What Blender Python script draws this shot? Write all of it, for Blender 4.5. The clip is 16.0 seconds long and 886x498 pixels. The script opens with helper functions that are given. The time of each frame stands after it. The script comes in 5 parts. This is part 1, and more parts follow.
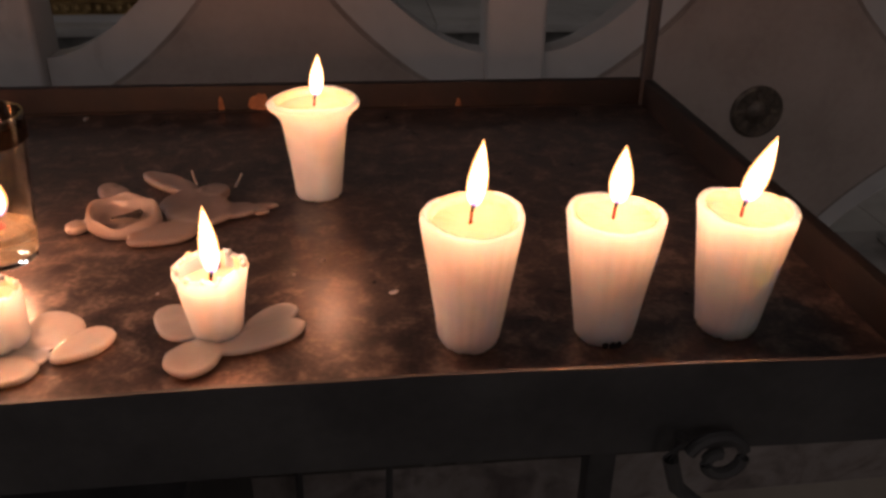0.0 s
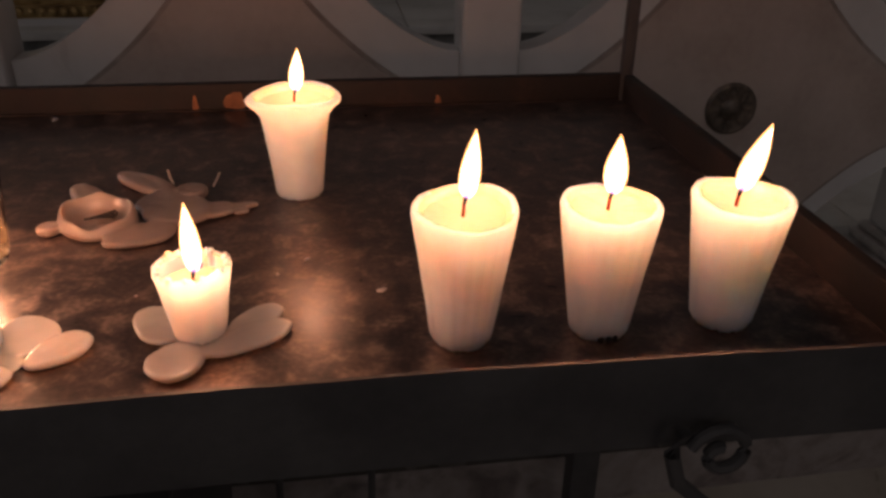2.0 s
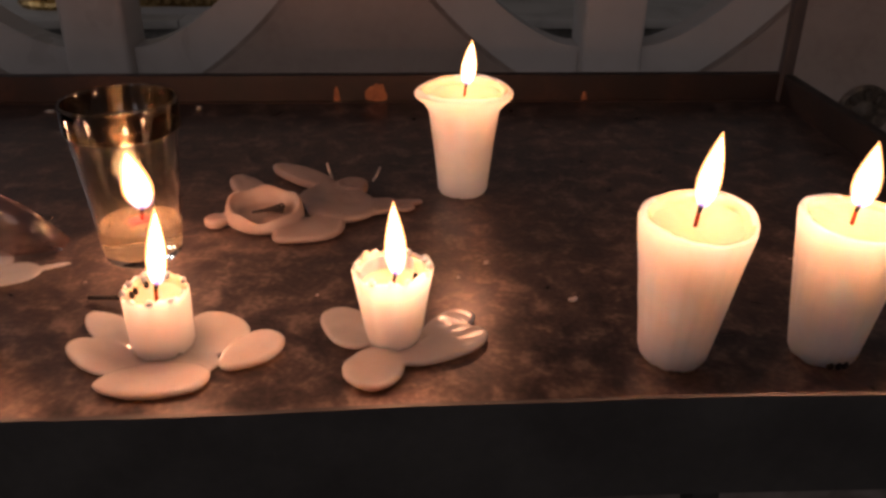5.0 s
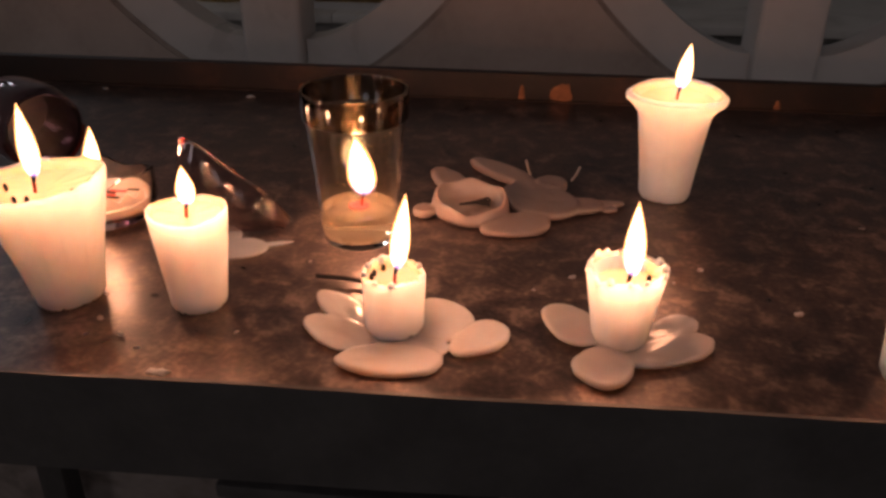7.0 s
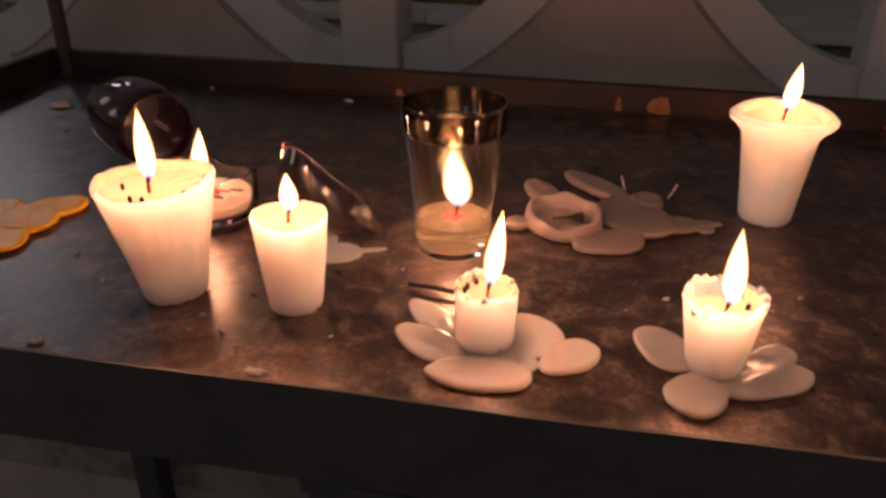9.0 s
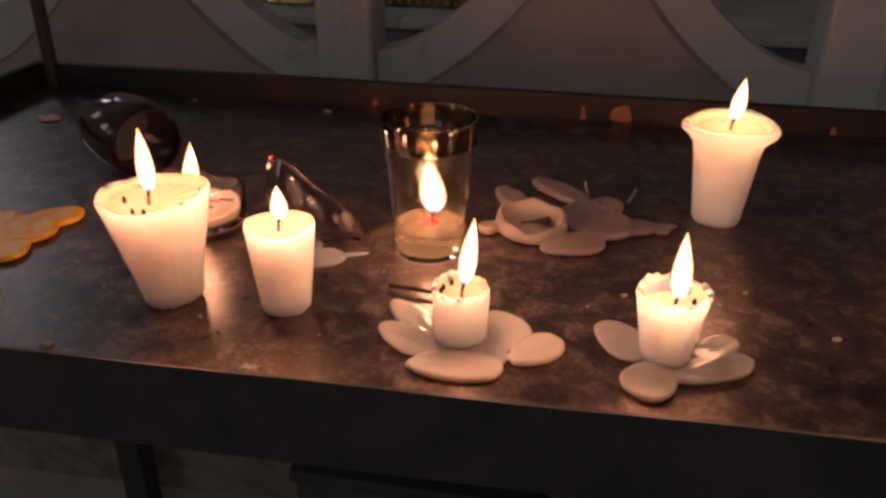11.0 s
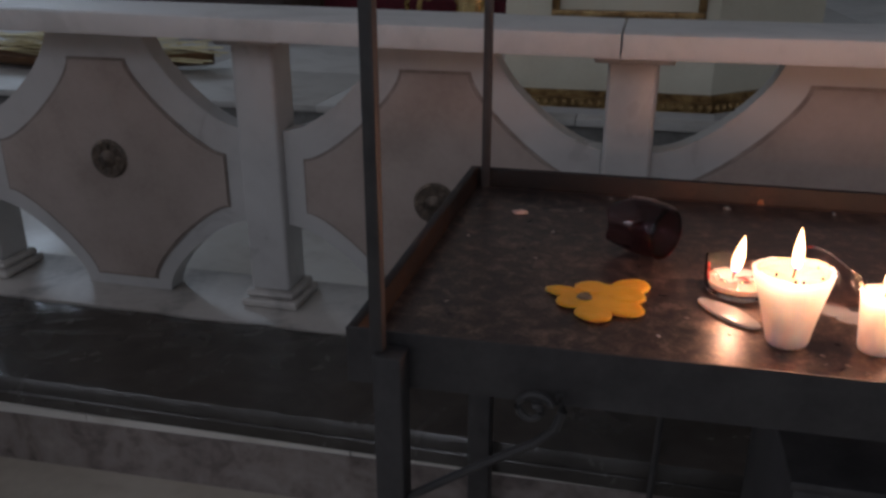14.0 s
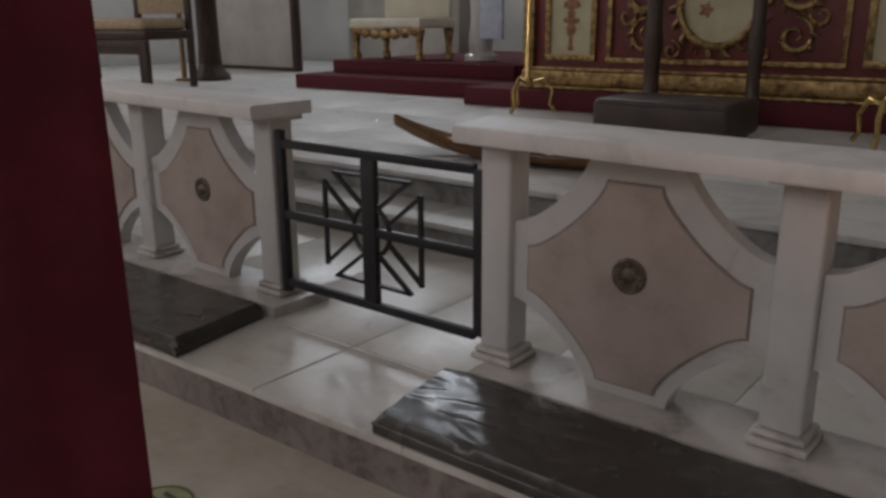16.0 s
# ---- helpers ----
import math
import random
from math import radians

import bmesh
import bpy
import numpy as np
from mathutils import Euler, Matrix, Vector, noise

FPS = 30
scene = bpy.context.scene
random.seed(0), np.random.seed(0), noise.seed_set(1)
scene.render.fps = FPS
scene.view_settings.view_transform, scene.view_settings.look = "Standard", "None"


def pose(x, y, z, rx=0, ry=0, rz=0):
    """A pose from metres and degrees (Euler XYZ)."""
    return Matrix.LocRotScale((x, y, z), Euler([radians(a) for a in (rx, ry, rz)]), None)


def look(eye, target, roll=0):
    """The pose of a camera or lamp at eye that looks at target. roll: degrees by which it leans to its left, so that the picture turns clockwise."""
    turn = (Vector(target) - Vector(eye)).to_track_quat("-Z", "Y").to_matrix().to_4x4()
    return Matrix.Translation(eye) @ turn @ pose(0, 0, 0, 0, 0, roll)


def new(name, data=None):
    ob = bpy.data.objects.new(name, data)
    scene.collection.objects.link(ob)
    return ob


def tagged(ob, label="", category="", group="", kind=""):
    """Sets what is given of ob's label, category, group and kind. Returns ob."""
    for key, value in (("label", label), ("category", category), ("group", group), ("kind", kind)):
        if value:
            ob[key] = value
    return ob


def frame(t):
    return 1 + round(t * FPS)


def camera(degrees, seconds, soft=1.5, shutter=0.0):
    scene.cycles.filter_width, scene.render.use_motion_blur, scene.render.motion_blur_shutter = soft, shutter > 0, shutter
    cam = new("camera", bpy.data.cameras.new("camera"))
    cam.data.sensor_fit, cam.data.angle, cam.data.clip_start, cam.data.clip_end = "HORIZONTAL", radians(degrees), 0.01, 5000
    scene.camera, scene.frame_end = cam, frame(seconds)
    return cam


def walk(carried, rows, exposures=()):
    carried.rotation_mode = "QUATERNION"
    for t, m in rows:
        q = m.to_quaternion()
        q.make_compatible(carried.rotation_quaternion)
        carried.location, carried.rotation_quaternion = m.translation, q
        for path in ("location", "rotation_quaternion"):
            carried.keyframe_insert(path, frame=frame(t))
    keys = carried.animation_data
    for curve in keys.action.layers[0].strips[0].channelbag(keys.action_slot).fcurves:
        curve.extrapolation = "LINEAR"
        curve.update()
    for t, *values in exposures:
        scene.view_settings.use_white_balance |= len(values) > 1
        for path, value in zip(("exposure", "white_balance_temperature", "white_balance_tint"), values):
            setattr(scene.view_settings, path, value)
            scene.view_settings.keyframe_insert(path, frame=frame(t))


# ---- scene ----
cam = camera(57.4, 16.0, soft=3.0)
PATH = [
    (0, (0.007, -0.01, 1.015), (0.178, 1.762, 0.104), 0.6),
    (0.5, (0.016, -0.013, 1.016), (0.236, 1.753, 0.102), 0.8),
    (1, (0.003, -0.005, 1.01), (0.242, 1.763, 0.105), 0.7),
    (1.5, (-0.001, -0.002, 1.007), (0.24, 1.766, 0.105), 0.7),
    (2, (-0.003, 0.001, 1.004), (0.237, 1.769, 0.102), 0.7),
    (2.5, (-0.017, 0.012, 0.987), (0.208, 1.782, 0.083), 0.6),
    (3, (-0.014, 0.023, 0.986), (0.199, 1.795, 0.082), 0.6),
    (5.5, (-0.105, 0.039, 0.996), (-0.079, 1.816, 0.079), 0.5),
    (6, (-0.124, 0.029, 0.993), (-0.163, 1.808, 0.079), 0.5),
    (6.5, (-0.138, 0.029, 0.995), (-0.249, 1.805, 0.082), 0.5),
    (7, (-0.15, 0.032, 0.994), (-0.339, 1.8, 0.077), 0.5),
    (7.5, (-0.164, 0.036, 0.994), (-0.42, 1.795, 0.077), 0.5),
    (8, (-0.186, 0.036, 0.999), (-0.505, 1.784, 0.082), 0.4),
    (8.5, (-0.172, 0.034, 0.998), (-0.538, 1.774, 0.082), 0.3),
    (9, (-0.158, 0.032, 1.003), (-0.543, 1.766, 0.084), 0.3),
    (11.5, (-0.151, -0.046, 1.033), (-0.458, 1.704, 0.117), 0.3),
    (12, (-0.227, -0.132, 1.046), (-0.527, 1.633, 0.154), 0.2),
    (12.5, (-0.296, -0.223, 1.08), (-0.625, 1.55, 0.216), -0.0),
    (13, (-0.373, -0.3, 1.102), (-0.71, 1.491, 0.278), -0.0),
    (13.5, (-0.484, -0.349, 1.128), (-0.849, 1.454, 0.344), -0.1),
    (14, (-0.589, -0.347, 1.123), (-1.031, 1.459, 0.387), -0.0),
    (14.5, (-0.722, -0.314, 1.118), (-1.32, 1.465, 0.426), 0.0),
    (15, (-0.821, -0.308, 1.145), (-1.667, 1.377, 0.479), -0.4),
    (15.5, (-0.911, -0.359, 1.187), (-1.982, 1.211, 0.564), -0.4),
    (16, (-0.985, -0.524, 1.245), (-2.202, 0.968, 0.701), -0.4),
]
EXPOSURES = [(0, 0.05, 6700, 17), (7, 0.0, 6700, 19), (9, 0.0, 6700, 18), (11.5, -0.12, 6550, 17), (12.5, 0.55, 5950, 12), (13.5, 0.84, 5400, 9), (14, 0.83, 5600, 9), (14.5, 0.85, 5850, 9), (15, 1.46, 6250, 10), (16, 1.54, 6550, 12)]
walk(cam, [(t, look(eye, target, roll)) for t, eye, target, roll in PATH], EXPOSURES)
AMBIENT = 35.0       # watts of each window
FLAME = 6.0         # glow of a flame
FLAME_WATTS = 0.28   # light of one flame
DRAPE = (-1.83, -0.07, -2.33, -1.0)

# ---- world and large lights ----
world = bpy.data.worlds.new("dim_daylight")
scene.world = world
world.use_nodes = True
wn = world.node_tree
sky = wn.nodes.new("ShaderNodeTexSky")
sky.sky_type = "NISHITA"
sky.sun_disc = False
sky.sun_elevation = radians(35)
sky.sun_rotation = radians(250)
wn.links.new(sky.outputs[0], wn.nodes["Background"].inputs[0])
wn.nodes["Background"].inputs[1].default_value = 0.06


def window_lamp(eye, target, w, h, watts, colour):
    """Sky light standing in a window's opening."""
    data = bpy.data.lights.new("window_light", "AREA")
    data.shape, data.size, data.size_y, data.energy, data.color = "RECTANGLE", w, h, watts, colour
    lamp = new("window_light", data)
    lamp.matrix_world = look(eye, target)
    return lamp


COOL = (1.0, 0.94, 0.95)
for wy in (-5.0, 0.0, 5.0):
    window_lamp((-15.6, wy, 5.0), (0, wy, 1.0), 1.8, 3.6, AMBIENT * (0.5 if wy > 3 else 1.0), COOL)
for wx in (-9.0, -3.0, 3.0):
    window_lamp((wx, -9.6, 5.0), (wx, 2, 1.0), 1.8, 3.6, AMBIENT, COOL)


for wx, wz in ((-13.2, 7.2), (-10.6, 7.2)):
    window_lamp((wx, 11.3, wz), (-2.3, 1.0, 0.2), 1.1, 1.9, AMBIENT * 1.35, (0.84, 0.92, 1.0))


# ---- materials ----
def material(name, rough=0.5, metal=0.0):
    m = bpy.data.materials.new(name)
    m.use_nodes = True
    b = m.node_tree.nodes["Principled BSDF"]
    b.inputs["Roughness"].default_value = rough
    b.inputs["Metallic"].default_value = metal
    return m, m.node_tree, b


def textured(name, stops, scale, rough=0.5, metal=0.0, bump=0.0, fine=60.0, distortion=0.0, rough_var=0.1, stretch=(1, 1, 1), detail=6.0, fine_mix=0.3):
    """A surface whose colour wanders between the stops at two scales, with fine relief."""
    m, t, b = material(name, rough, metal)
    co = t.nodes.new("ShaderNodeTexCoord")
    mp = t.nodes.new("ShaderNodeMapping")
    mp.inputs["Scale"].default_value = stretch
    t.links.new(co.outputs["Object"], mp.inputs["Vector"])
    n1 = t.nodes.new("ShaderNodeTexNoise")
    n1.inputs["Scale"].default_value, n1.inputs["Detail"].default_value, n1.inputs["Distortion"].default_value = scale, detail, distortion
    n2 = t.nodes.new("ShaderNodeTexNoise")
    n2.inputs["Scale"].default_value, n2.inputs["Detail"].default_value = fine, 4.0
    mix = t.nodes.new("ShaderNodeMath")
    mix.operation = "MULTIPLY_ADD"
    mix.inputs[1].default_value = fine_mix
    for n in (n1, n2):
        t.links.new(mp.outputs[0], n.inputs["Vector"])
    sub = t.nodes.new("ShaderNodeMath")
    sub.operation = "MULTIPLY_ADD"
    sub.inputs[1].default_value, sub.inputs[2].default_value = 1.0, -fine_mix / 2
    t.links.new(n1.outputs["Fac"], sub.inputs[0])
    t.links.new(n2.outputs["Fac"], mix.inputs[0])
    t.links.new(sub.outputs[0], mix.inputs[2])
    ramp = t.nodes.new("ShaderNodeValToRGB")
    els = ramp.color_ramp.elements
    while len(els) < len(stops):
        els.new(0.5)
    for e, (p, c) in zip(els, stops):
        e.position, e.color = p, (*c, 1)
    t.links.new(mix.outputs[0], ramp.inputs[0])
    t.links.new(ramp.outputs[0], b.inputs["Base Color"])
    if rough_var:
        mr = t.nodes.new("ShaderNodeMapRange")
        mr.inputs["To Min"].default_value, mr.inputs["To Max"].default_value = max(0.03, rough - rough_var), min(1, rough + rough_var)
        t.links.new(n1.outputs["Fac"], mr.inputs["Value"])
        t.links.new(mr.outputs[0], b.inputs["Roughness"])
    if bump:
        bp = t.nodes.new("ShaderNodeBump")
        bp.inputs["Strength"].default_value, bp.inputs["Distance"].default_value = 1.0, bump
        t.links.new(mix.outputs[0], bp.inputs["Height"])
        t.links.new(bp.outputs[0], b.inputs["Normal"])
    return m


def wax(name, colour, radius=(0.030, 0.014, 0.005), rough=0.36):
    m, t, b = material(name, rough)
    co = t.nodes.new("ShaderNodeTexCoord")
    n = t.nodes.new("ShaderNodeTexNoise")
    n.inputs["Scale"].default_value, n.inputs["Detail"].default_value = 45.0, 5.0
    t.links.new(co.outputs["Object"], n.inputs["Vector"])
    ramp = t.nodes.new("ShaderNodeValToRGB")
    ramp.color_ramp.elements[0].position, ramp.color_ramp.elements[1].position = 0.3, 0.7
    ramp.color_ramp.elements[0].color = (*[c * 0.88 for c in colour], 1)
    ramp.color_ramp.elements[1].color = (*colour, 1)
    t.links.new(n.outputs["Fac"], ramp.inputs[0])
    t.links.new(ramp.outputs[0], b.inputs["Base Color"])
    b.inputs["Subsurface Weight"].default_value = 1.0
    b.inputs["Subsurface Radius"].default_value = radius
    b.inputs["Subsurface Scale"].default_value = 1.0
    bp = t.nodes.new("ShaderNodeBump")
    bp.inputs["Strength"].default_value, bp.inputs["Distance"].default_value = 0.5, 0.0015
    t.links.new(n.outputs["Fac"], bp.inputs["Height"])
    t.links.new(bp.outputs[0], b.inputs["Normal"])
    return m


def glass(name, colour=(1, 1, 1), rough=0.0, ior=1.45):
    m, t, b = material(name, rough)
    b.inputs["Transmission Weight"].default_value = 1.0
    b.inputs["IOR"].default_value = ior
    b.inputs["Base Color"].default_value = (*colour, 1)
    return m


def flame_material(name, foot, body, glow):
    """Burning gas: it glows and light passes through it; bluish at the foot."""
    m = bpy.data.materials.new(name)
    m.use_nodes = True
    t = m.node_tree
    t.nodes.clear()
    co = t.nodes.new("ShaderNodeTexCoord")
    sep = t.nodes.new("ShaderNodeSeparateXYZ")
    t.links.new(co.outputs["Generated"], sep.inputs[0])
    col = t.nodes.new("ShaderNodeValToRGB")
    els = col.color_ramp.elements
    els[0].position, els[0].color = 0.0, (*foot, 1)
    els[1].position, els[1].color = 0.26, (*body, 1)
    power = t.nodes.new("ShaderNodeMapRange")
    power.inputs["From Min"].default_value, power.inputs["From Max"].default_value = 0.02, 0.3
    power.inputs["To Min"].default_value, power.inputs["To Max"].default_value = 0.03 * glow, glow
    em = t.nodes.new("ShaderNodeEmission")
    tr = t.nodes.new("ShaderNodeBsdfTransparent")
    add = t.nodes.new("ShaderNodeAddShader")
    out = t.nodes.new("ShaderNodeOutputMaterial")
    t.links.new(sep.outputs[2], col.inputs[0])
    t.links.new(sep.outputs[2], power.inputs[0])
    t.links.new(col.outputs[0], em.inputs[0])
    t.links.new(power.outputs[0], em.inputs[1])
    t.links.new(em.outputs[0], add.inputs[0])
    t.links.new(tr.outputs[0], add.inputs[1])
    t.links.new(add.outputs[0], out.inputs[0])
    m.cycles.emission_sampling = "NONE"
    return m


MARBLE = textured("white_marble", [(0.30, (0.485, 0.475, 0.465)), (0.48, (0.545, 0.535, 0.525)), (0.75, (0.585, 0.575, 0.565))], 3.2, 0.30, bump=0.0006, fine=40, distortion=1.6)
# lighter than MARBLE: daylight from above on the coping is put into its colour
LIT_COPING = textured("top_lit_marble", [(0.30, (0.58, 0.565, 0.55)), (0.48, (0.68, 0.66, 0.645)), (0.75, (0.72, 0.70, 0.685))], 4.0, 0.50, bump=0.0006, fine=40, distortion=1.2)
MARBLE_FLOOR = textured("floor_marble", [(0.28, (0.44, 0.43, 0.41)), (0.5, (0.56, 0.55, 0.53)), (0.8, (0.62, 0.61, 0.59))], 2.2, 0.50, bump=0.0003, fine=26, distortion=2.0)
STEP_RISER = textured("grimy_step_riser", [(0.3, (0.13, 0.105, 0.098)), (0.5, (0.25, 0.215, 0.20)), (0.8, (0.36, 0.32, 0.30))], 7.5, 0.5, bump=0.0014, fine=50, distortion=1.8)
STEP_MARBLE = textured("cream_step_marble", [(0.28, (0.55, 0.515, 0.46)), (0.48, (0.68, 0.65, 0.60)), (0.8, (0.74, 0.72, 0.68))], 2.6, 0.36, bump=0.0004, fine=26, distortion=2.2)
MARBLE_WORN = textured("worn_marble_edge", [(0.3, (0.30, 0.28, 0.26)), (0.5, (0.50, 0.47, 0.44)), (0.8, (0.60, 0.57, 0.53))], 4.5, 0.45, bump=0.001, fine=50, distortion=1.2)
NAVE_STONE = textured("tan_nave_stone", [(0.3, (0.42, 0.37, 0.30)), (0.55, (0.54, 0.485, 0.41)), (0.8, (0.61, 0.56, 0.48))], 2.6, 0.30, bump=0.0004, fine=30, distortion=1.6)
PINK_STONE = textured("pink_stone", [(0.3, (0.345, 0.28, 0.245)), (0.5, (0.41, 0.34, 0.30)), (0.75, (0.46, 0.385, 0.345))], 7.0, 0.5, bump=0.001, fine=70)
GROOVE = textured("groove_brown", [(0.3, (0.21, 0.175, 0.155)), (0.7, (0.36, 0.31, 0.275))], 20, 0.8, bump=0.0005)
BRONZE = textured("old_bronze", [(0.3, (0.07, 0.058, 0.05)), (0.6, (0.16, 0.125, 0.10)), (0.85, (0.32, 0.25, 0.18))], 60, 0.45, 0.6, bump=0.0008, fine=200)
IRON = textured("black_painted_iron", [(0.3, (0.044, 0.042, 0.044)), (0.7, (0.074, 0.071, 0.071))], 25, 0.55, 0.1, bump=0.0006, fine=160)
GATE_IRON = textured("gate_iron", [(0.3, (0.010, 0.010, 0.012)), (0.7, (0.024, 0.023, 0.026))], 25, 0.45, 0.2, bump=0.0006, fine=160)
RUST = textured("rusty_rim_iron", [(0.3, (0.012, 0.010, 0.009)), (0.55, (0.024, 0.015, 0.012)), (0.8, (0.065, 0.032, 0.020))], 16, 0.65, 0.3, bump=0.0008, fine=120)
TRAY = textured("scorched_tray_metal", [(0.34, (0.055, 0.047, 0.049)), (0.46, (0.085, 0.067, 0.065)), (0.55, (0.122, 0.092, 0.083)), (0.74, (0.26, 0.195, 0.168))], 52, 0.34, 0.62, bump=0.00032, fine=260, distortion=0.6, rough_var=0.16, detail=9.0, fine_mix=0.45)
LEATHER = textured("dark_vinyl", [(0.3, (0.046, 0.041, 0.036)), (0.7, (0.072, 0.065, 0.058))], 9, 0.25, bump=0.003, fine=40, distortion=0.8)
BROWN_LEATHER = textured("brown_leather", [(0.3, (0.035, 0.022, 0.02)), (0.7, (0.06, 0.04, 0.036))], 9, 0.45, bump=0.002)
WAX = wax("white_wax", (0.95, 0.84, 0.79), (0.12, 0.086, 0.066))
WAX_POOL = wax("molten_yellow_wax", (0.66, 0.58, 0.42), (0.012, 0.010, 0.006), 0.12)
WAX_OLD = wax("old_wax", (0.60, 0.505, 0.46), (0.020, 0.014, 0.010), 0.20)
WAX_MELT = wax("grey_translucent_wax", (0.36, 0.295, 0.27), (0.012, 0.009, 0.007), 0.30)
WAX_MELT.node_tree.nodes["Principled BSDF"].inputs["Transmission Weight"].default_value = 0.35
WAX_YELLOW = wax("yellow_wax", (0.80, 0.42, 0.03), (0.010, 0.006, 0.001))
CHAR, _, _b = material("burnt_wick", 0.9)
_b.inputs["Base Color"].default_value = (0.012, 0.010, 0.010, 1)
EMBER, _, _b = material("red_hot_wick", 0.9)
_b.inputs["Base Color"].default_value = (0.25, 0.03, 0.01, 1)
CLEAR = glass("clear_glass", (0.97, 0.95, 0.9))
DARK_GLASS = glass("dark_red_glass", (0.40, 0.20, 0.22))
AMBER = glass("amber_tinted_glass", (0.96, 0.90, 0.80))
SMOKED = glass("smoked_rim_glass", (0.32, 0.22, 0.14))
WATER = glass("oil", (0.97, 0.86, 0.68), ior=1.36)
WATER.node_tree.nodes["Principled BSDF"].inputs["Transmission Weight"].default_value = 0.95
# grey riser marble, coloured darker to hold the shade under the slab lips
SHADED_RISER = textured("shade_grey_marble", [(0.3, (0.13, 0.13, 0.12)), (0.5, (0.24, 0.235, 0.225)), (0.8, (0.36, 0.35, 0.34))], 5, 0.4, bump=0.0006, fine=40, distortion=1.8)
FLAME_GAS = flame_material("flame_gas", (0.12, 0.16, 0.75), (1.0, 0.64, 0.32), FLAME)
FLAME_MANTLE = flame_material("flame_mantle", (0.10, 0.12, 0.6), (1.0, 0.45, 0.16), 1.5)
GOLD = textured("gilding", [(0.3, (0.10, 0.055, 0.022)), (0.5, (0.28, 0.18, 0.075)), (0.8, (0.55, 0.40, 0.18))], 18, 0.42, 0.7, bump=0.004, fine=60)
BRASS = textured("polished_brass", [(0.3, (0.45, 0.30, 0.11)), (0.7, (0.72, 0.52, 0.22))], 12, 0.2, 1.0)
RED_PAINT = textured("dark_red_paint", [(0.3, (0.09, 0.016, 0.014)), (0.7, (0.16, 0.03, 0.026))], 6, 0.5, bump=0.001)
CARPET = textured("red_carpet", [(0.3, (0.060, 0.006, 0.012)), (0.7, (0.115, 0.013, 0.023))], 40, 0.95, bump=0.003, fine=300)
VELVET = textured("red_velvet", [(0.3, (0.105, 0.015, 0.028)), (0.7, (0.175, 0.027, 0.045))], 8, 0.9, bump=0.001, fine=300)
CREAM = textured("cream_paint", [(0.3, (0.58, 0.55, 0.43)), (0.7, (0.68, 0.66, 0.54))], 3, 0.5, bump=0.0005)
PLASTER = textured("white_plaster", [(0.3, (0.62, 0.62, 0.60)), (0.7, (0.74, 0.74, 0.72))], 1.5, 0.7, bump=0.001)
DARK_WOOD = textured("dark_wood", [(0.3, (0.025, 0.014, 0.010)), (0.7, (0.07, 0.04, 0.026))], 6, 0.4, bump=0.001, stretch=(6, 6, 1))
WOOD = textured("honey_wood", [(0.3, (0.20, 0.11, 0.05)), (0.7, (0.36, 0.21, 0.10))], 6, 0.4, bump=0.001, stretch=(1, 6, 6))
TAN_CLOTH = textured("tan_upholstery", [(0.3, (0.35, 0.27, 0.17)), (0.7, (0.48, 0.38, 0.26))], 30, 0.85, bump=0.001)
STRAW = textured("dry_palm", [(0.3, (0.66, 0.57, 0.30)), (0.7, (0.88, 0.81, 0.52))], 20, 0.6, bump=0.001)
STICKER = textured("yellow_sticker", [(0.3, (0.30, 0.30, 0.15)), (0.7, (0.42, 0.42, 0.24))], 14, 0.4)
STICKER_DARK = textured("green_sticker_print", [(0.3, (0.05, 0.09, 0.05)), (0.7, (0.08, 0.14, 0.08))], 14, 0.4)
PINK_CHIP = textured("pink_chip", [(0.3, (0.62, 0.40, 0.34)), (0.7, (0.75, 0.55, 0.48))], 80, 0.5)
RED_INK = textured("red_print", [(0.3, (0.45, 0.03, 0.03)), (0.7, (0.62, 0.06, 0.05))], 60, 0.5)
BLUE_CLOTH = textured("pale_blue_cloth", [(0.3, (0.42, 0.48, 0.58)), (0.7, (0.58, 0.64, 0.72))], 10, 0.8)


# ---- mesh helpers ----
def mesh_of(name, bm, mat, smooth=True):
    bmesh.ops.recalc_face_normals(bm, faces=bm.faces[:])
    me = bpy.data.meshes.new(name)
    bm.to_mesh(me)
    bm.free()
    me.materials.append(mat)
    if smooth:
        me.shade_smooth()
        me.set_sharp_from_angle(angle=radians(40))
    return me


def part(name, bm, mat, parent, label="", smooth=True):
    ob = new(name, mesh_of(name, bm, mat, smooth))
    ob.parent = parent
    if label:
        ob["label"] = label
    return ob


def thing(name, at=(0, 0, 0), turn=0, label="", category="", group="", kind=""):
    ob = new(name)
    ob.empty_display_size = 0.05
    ob.matrix_basis = pose(*at, 0, 0, turn)
    return tagged(ob, label, category, group, kind)


def single(name, bm, mat, label="", category="", group="", kind="", at=(0, 0, 0), turn=0, smooth=True):
    ob = new(name, mesh_of(name, bm, mat, smooth))
    ob.matrix_basis = pose(*at, 0, 0, turn)
    return tagged(ob, label, category, group, kind)


def add_box(bm, x0, x1, y0, y1, z0, z1, bevel=0.0, segments=2):
    r = bmesh.ops.create_cube(bm, size=1, matrix=Matrix.LocRotScale(((x0 + x1) / 2, (y0 + y1) / 2, (z0 + z1) / 2), None, (x1 - x0, y1 - y0, z1 - z0)))
    if bevel:
        vs = set(r["verts"])
        es = [e for e in bm.edges if e.verts[0] in vs and e.verts[1] in vs]
        bmesh.ops.bevel(bm, geom=es, offset=bevel, segments=segments, affect="EDGES", profile=0.5)
    return bm


def box(x0, x1, y0, y1, z0, z1, bevel=0.0, segments=2):
    return add_box(bmesh.new(), x0, x1, y0, y1, z0, z1, bevel, segments)


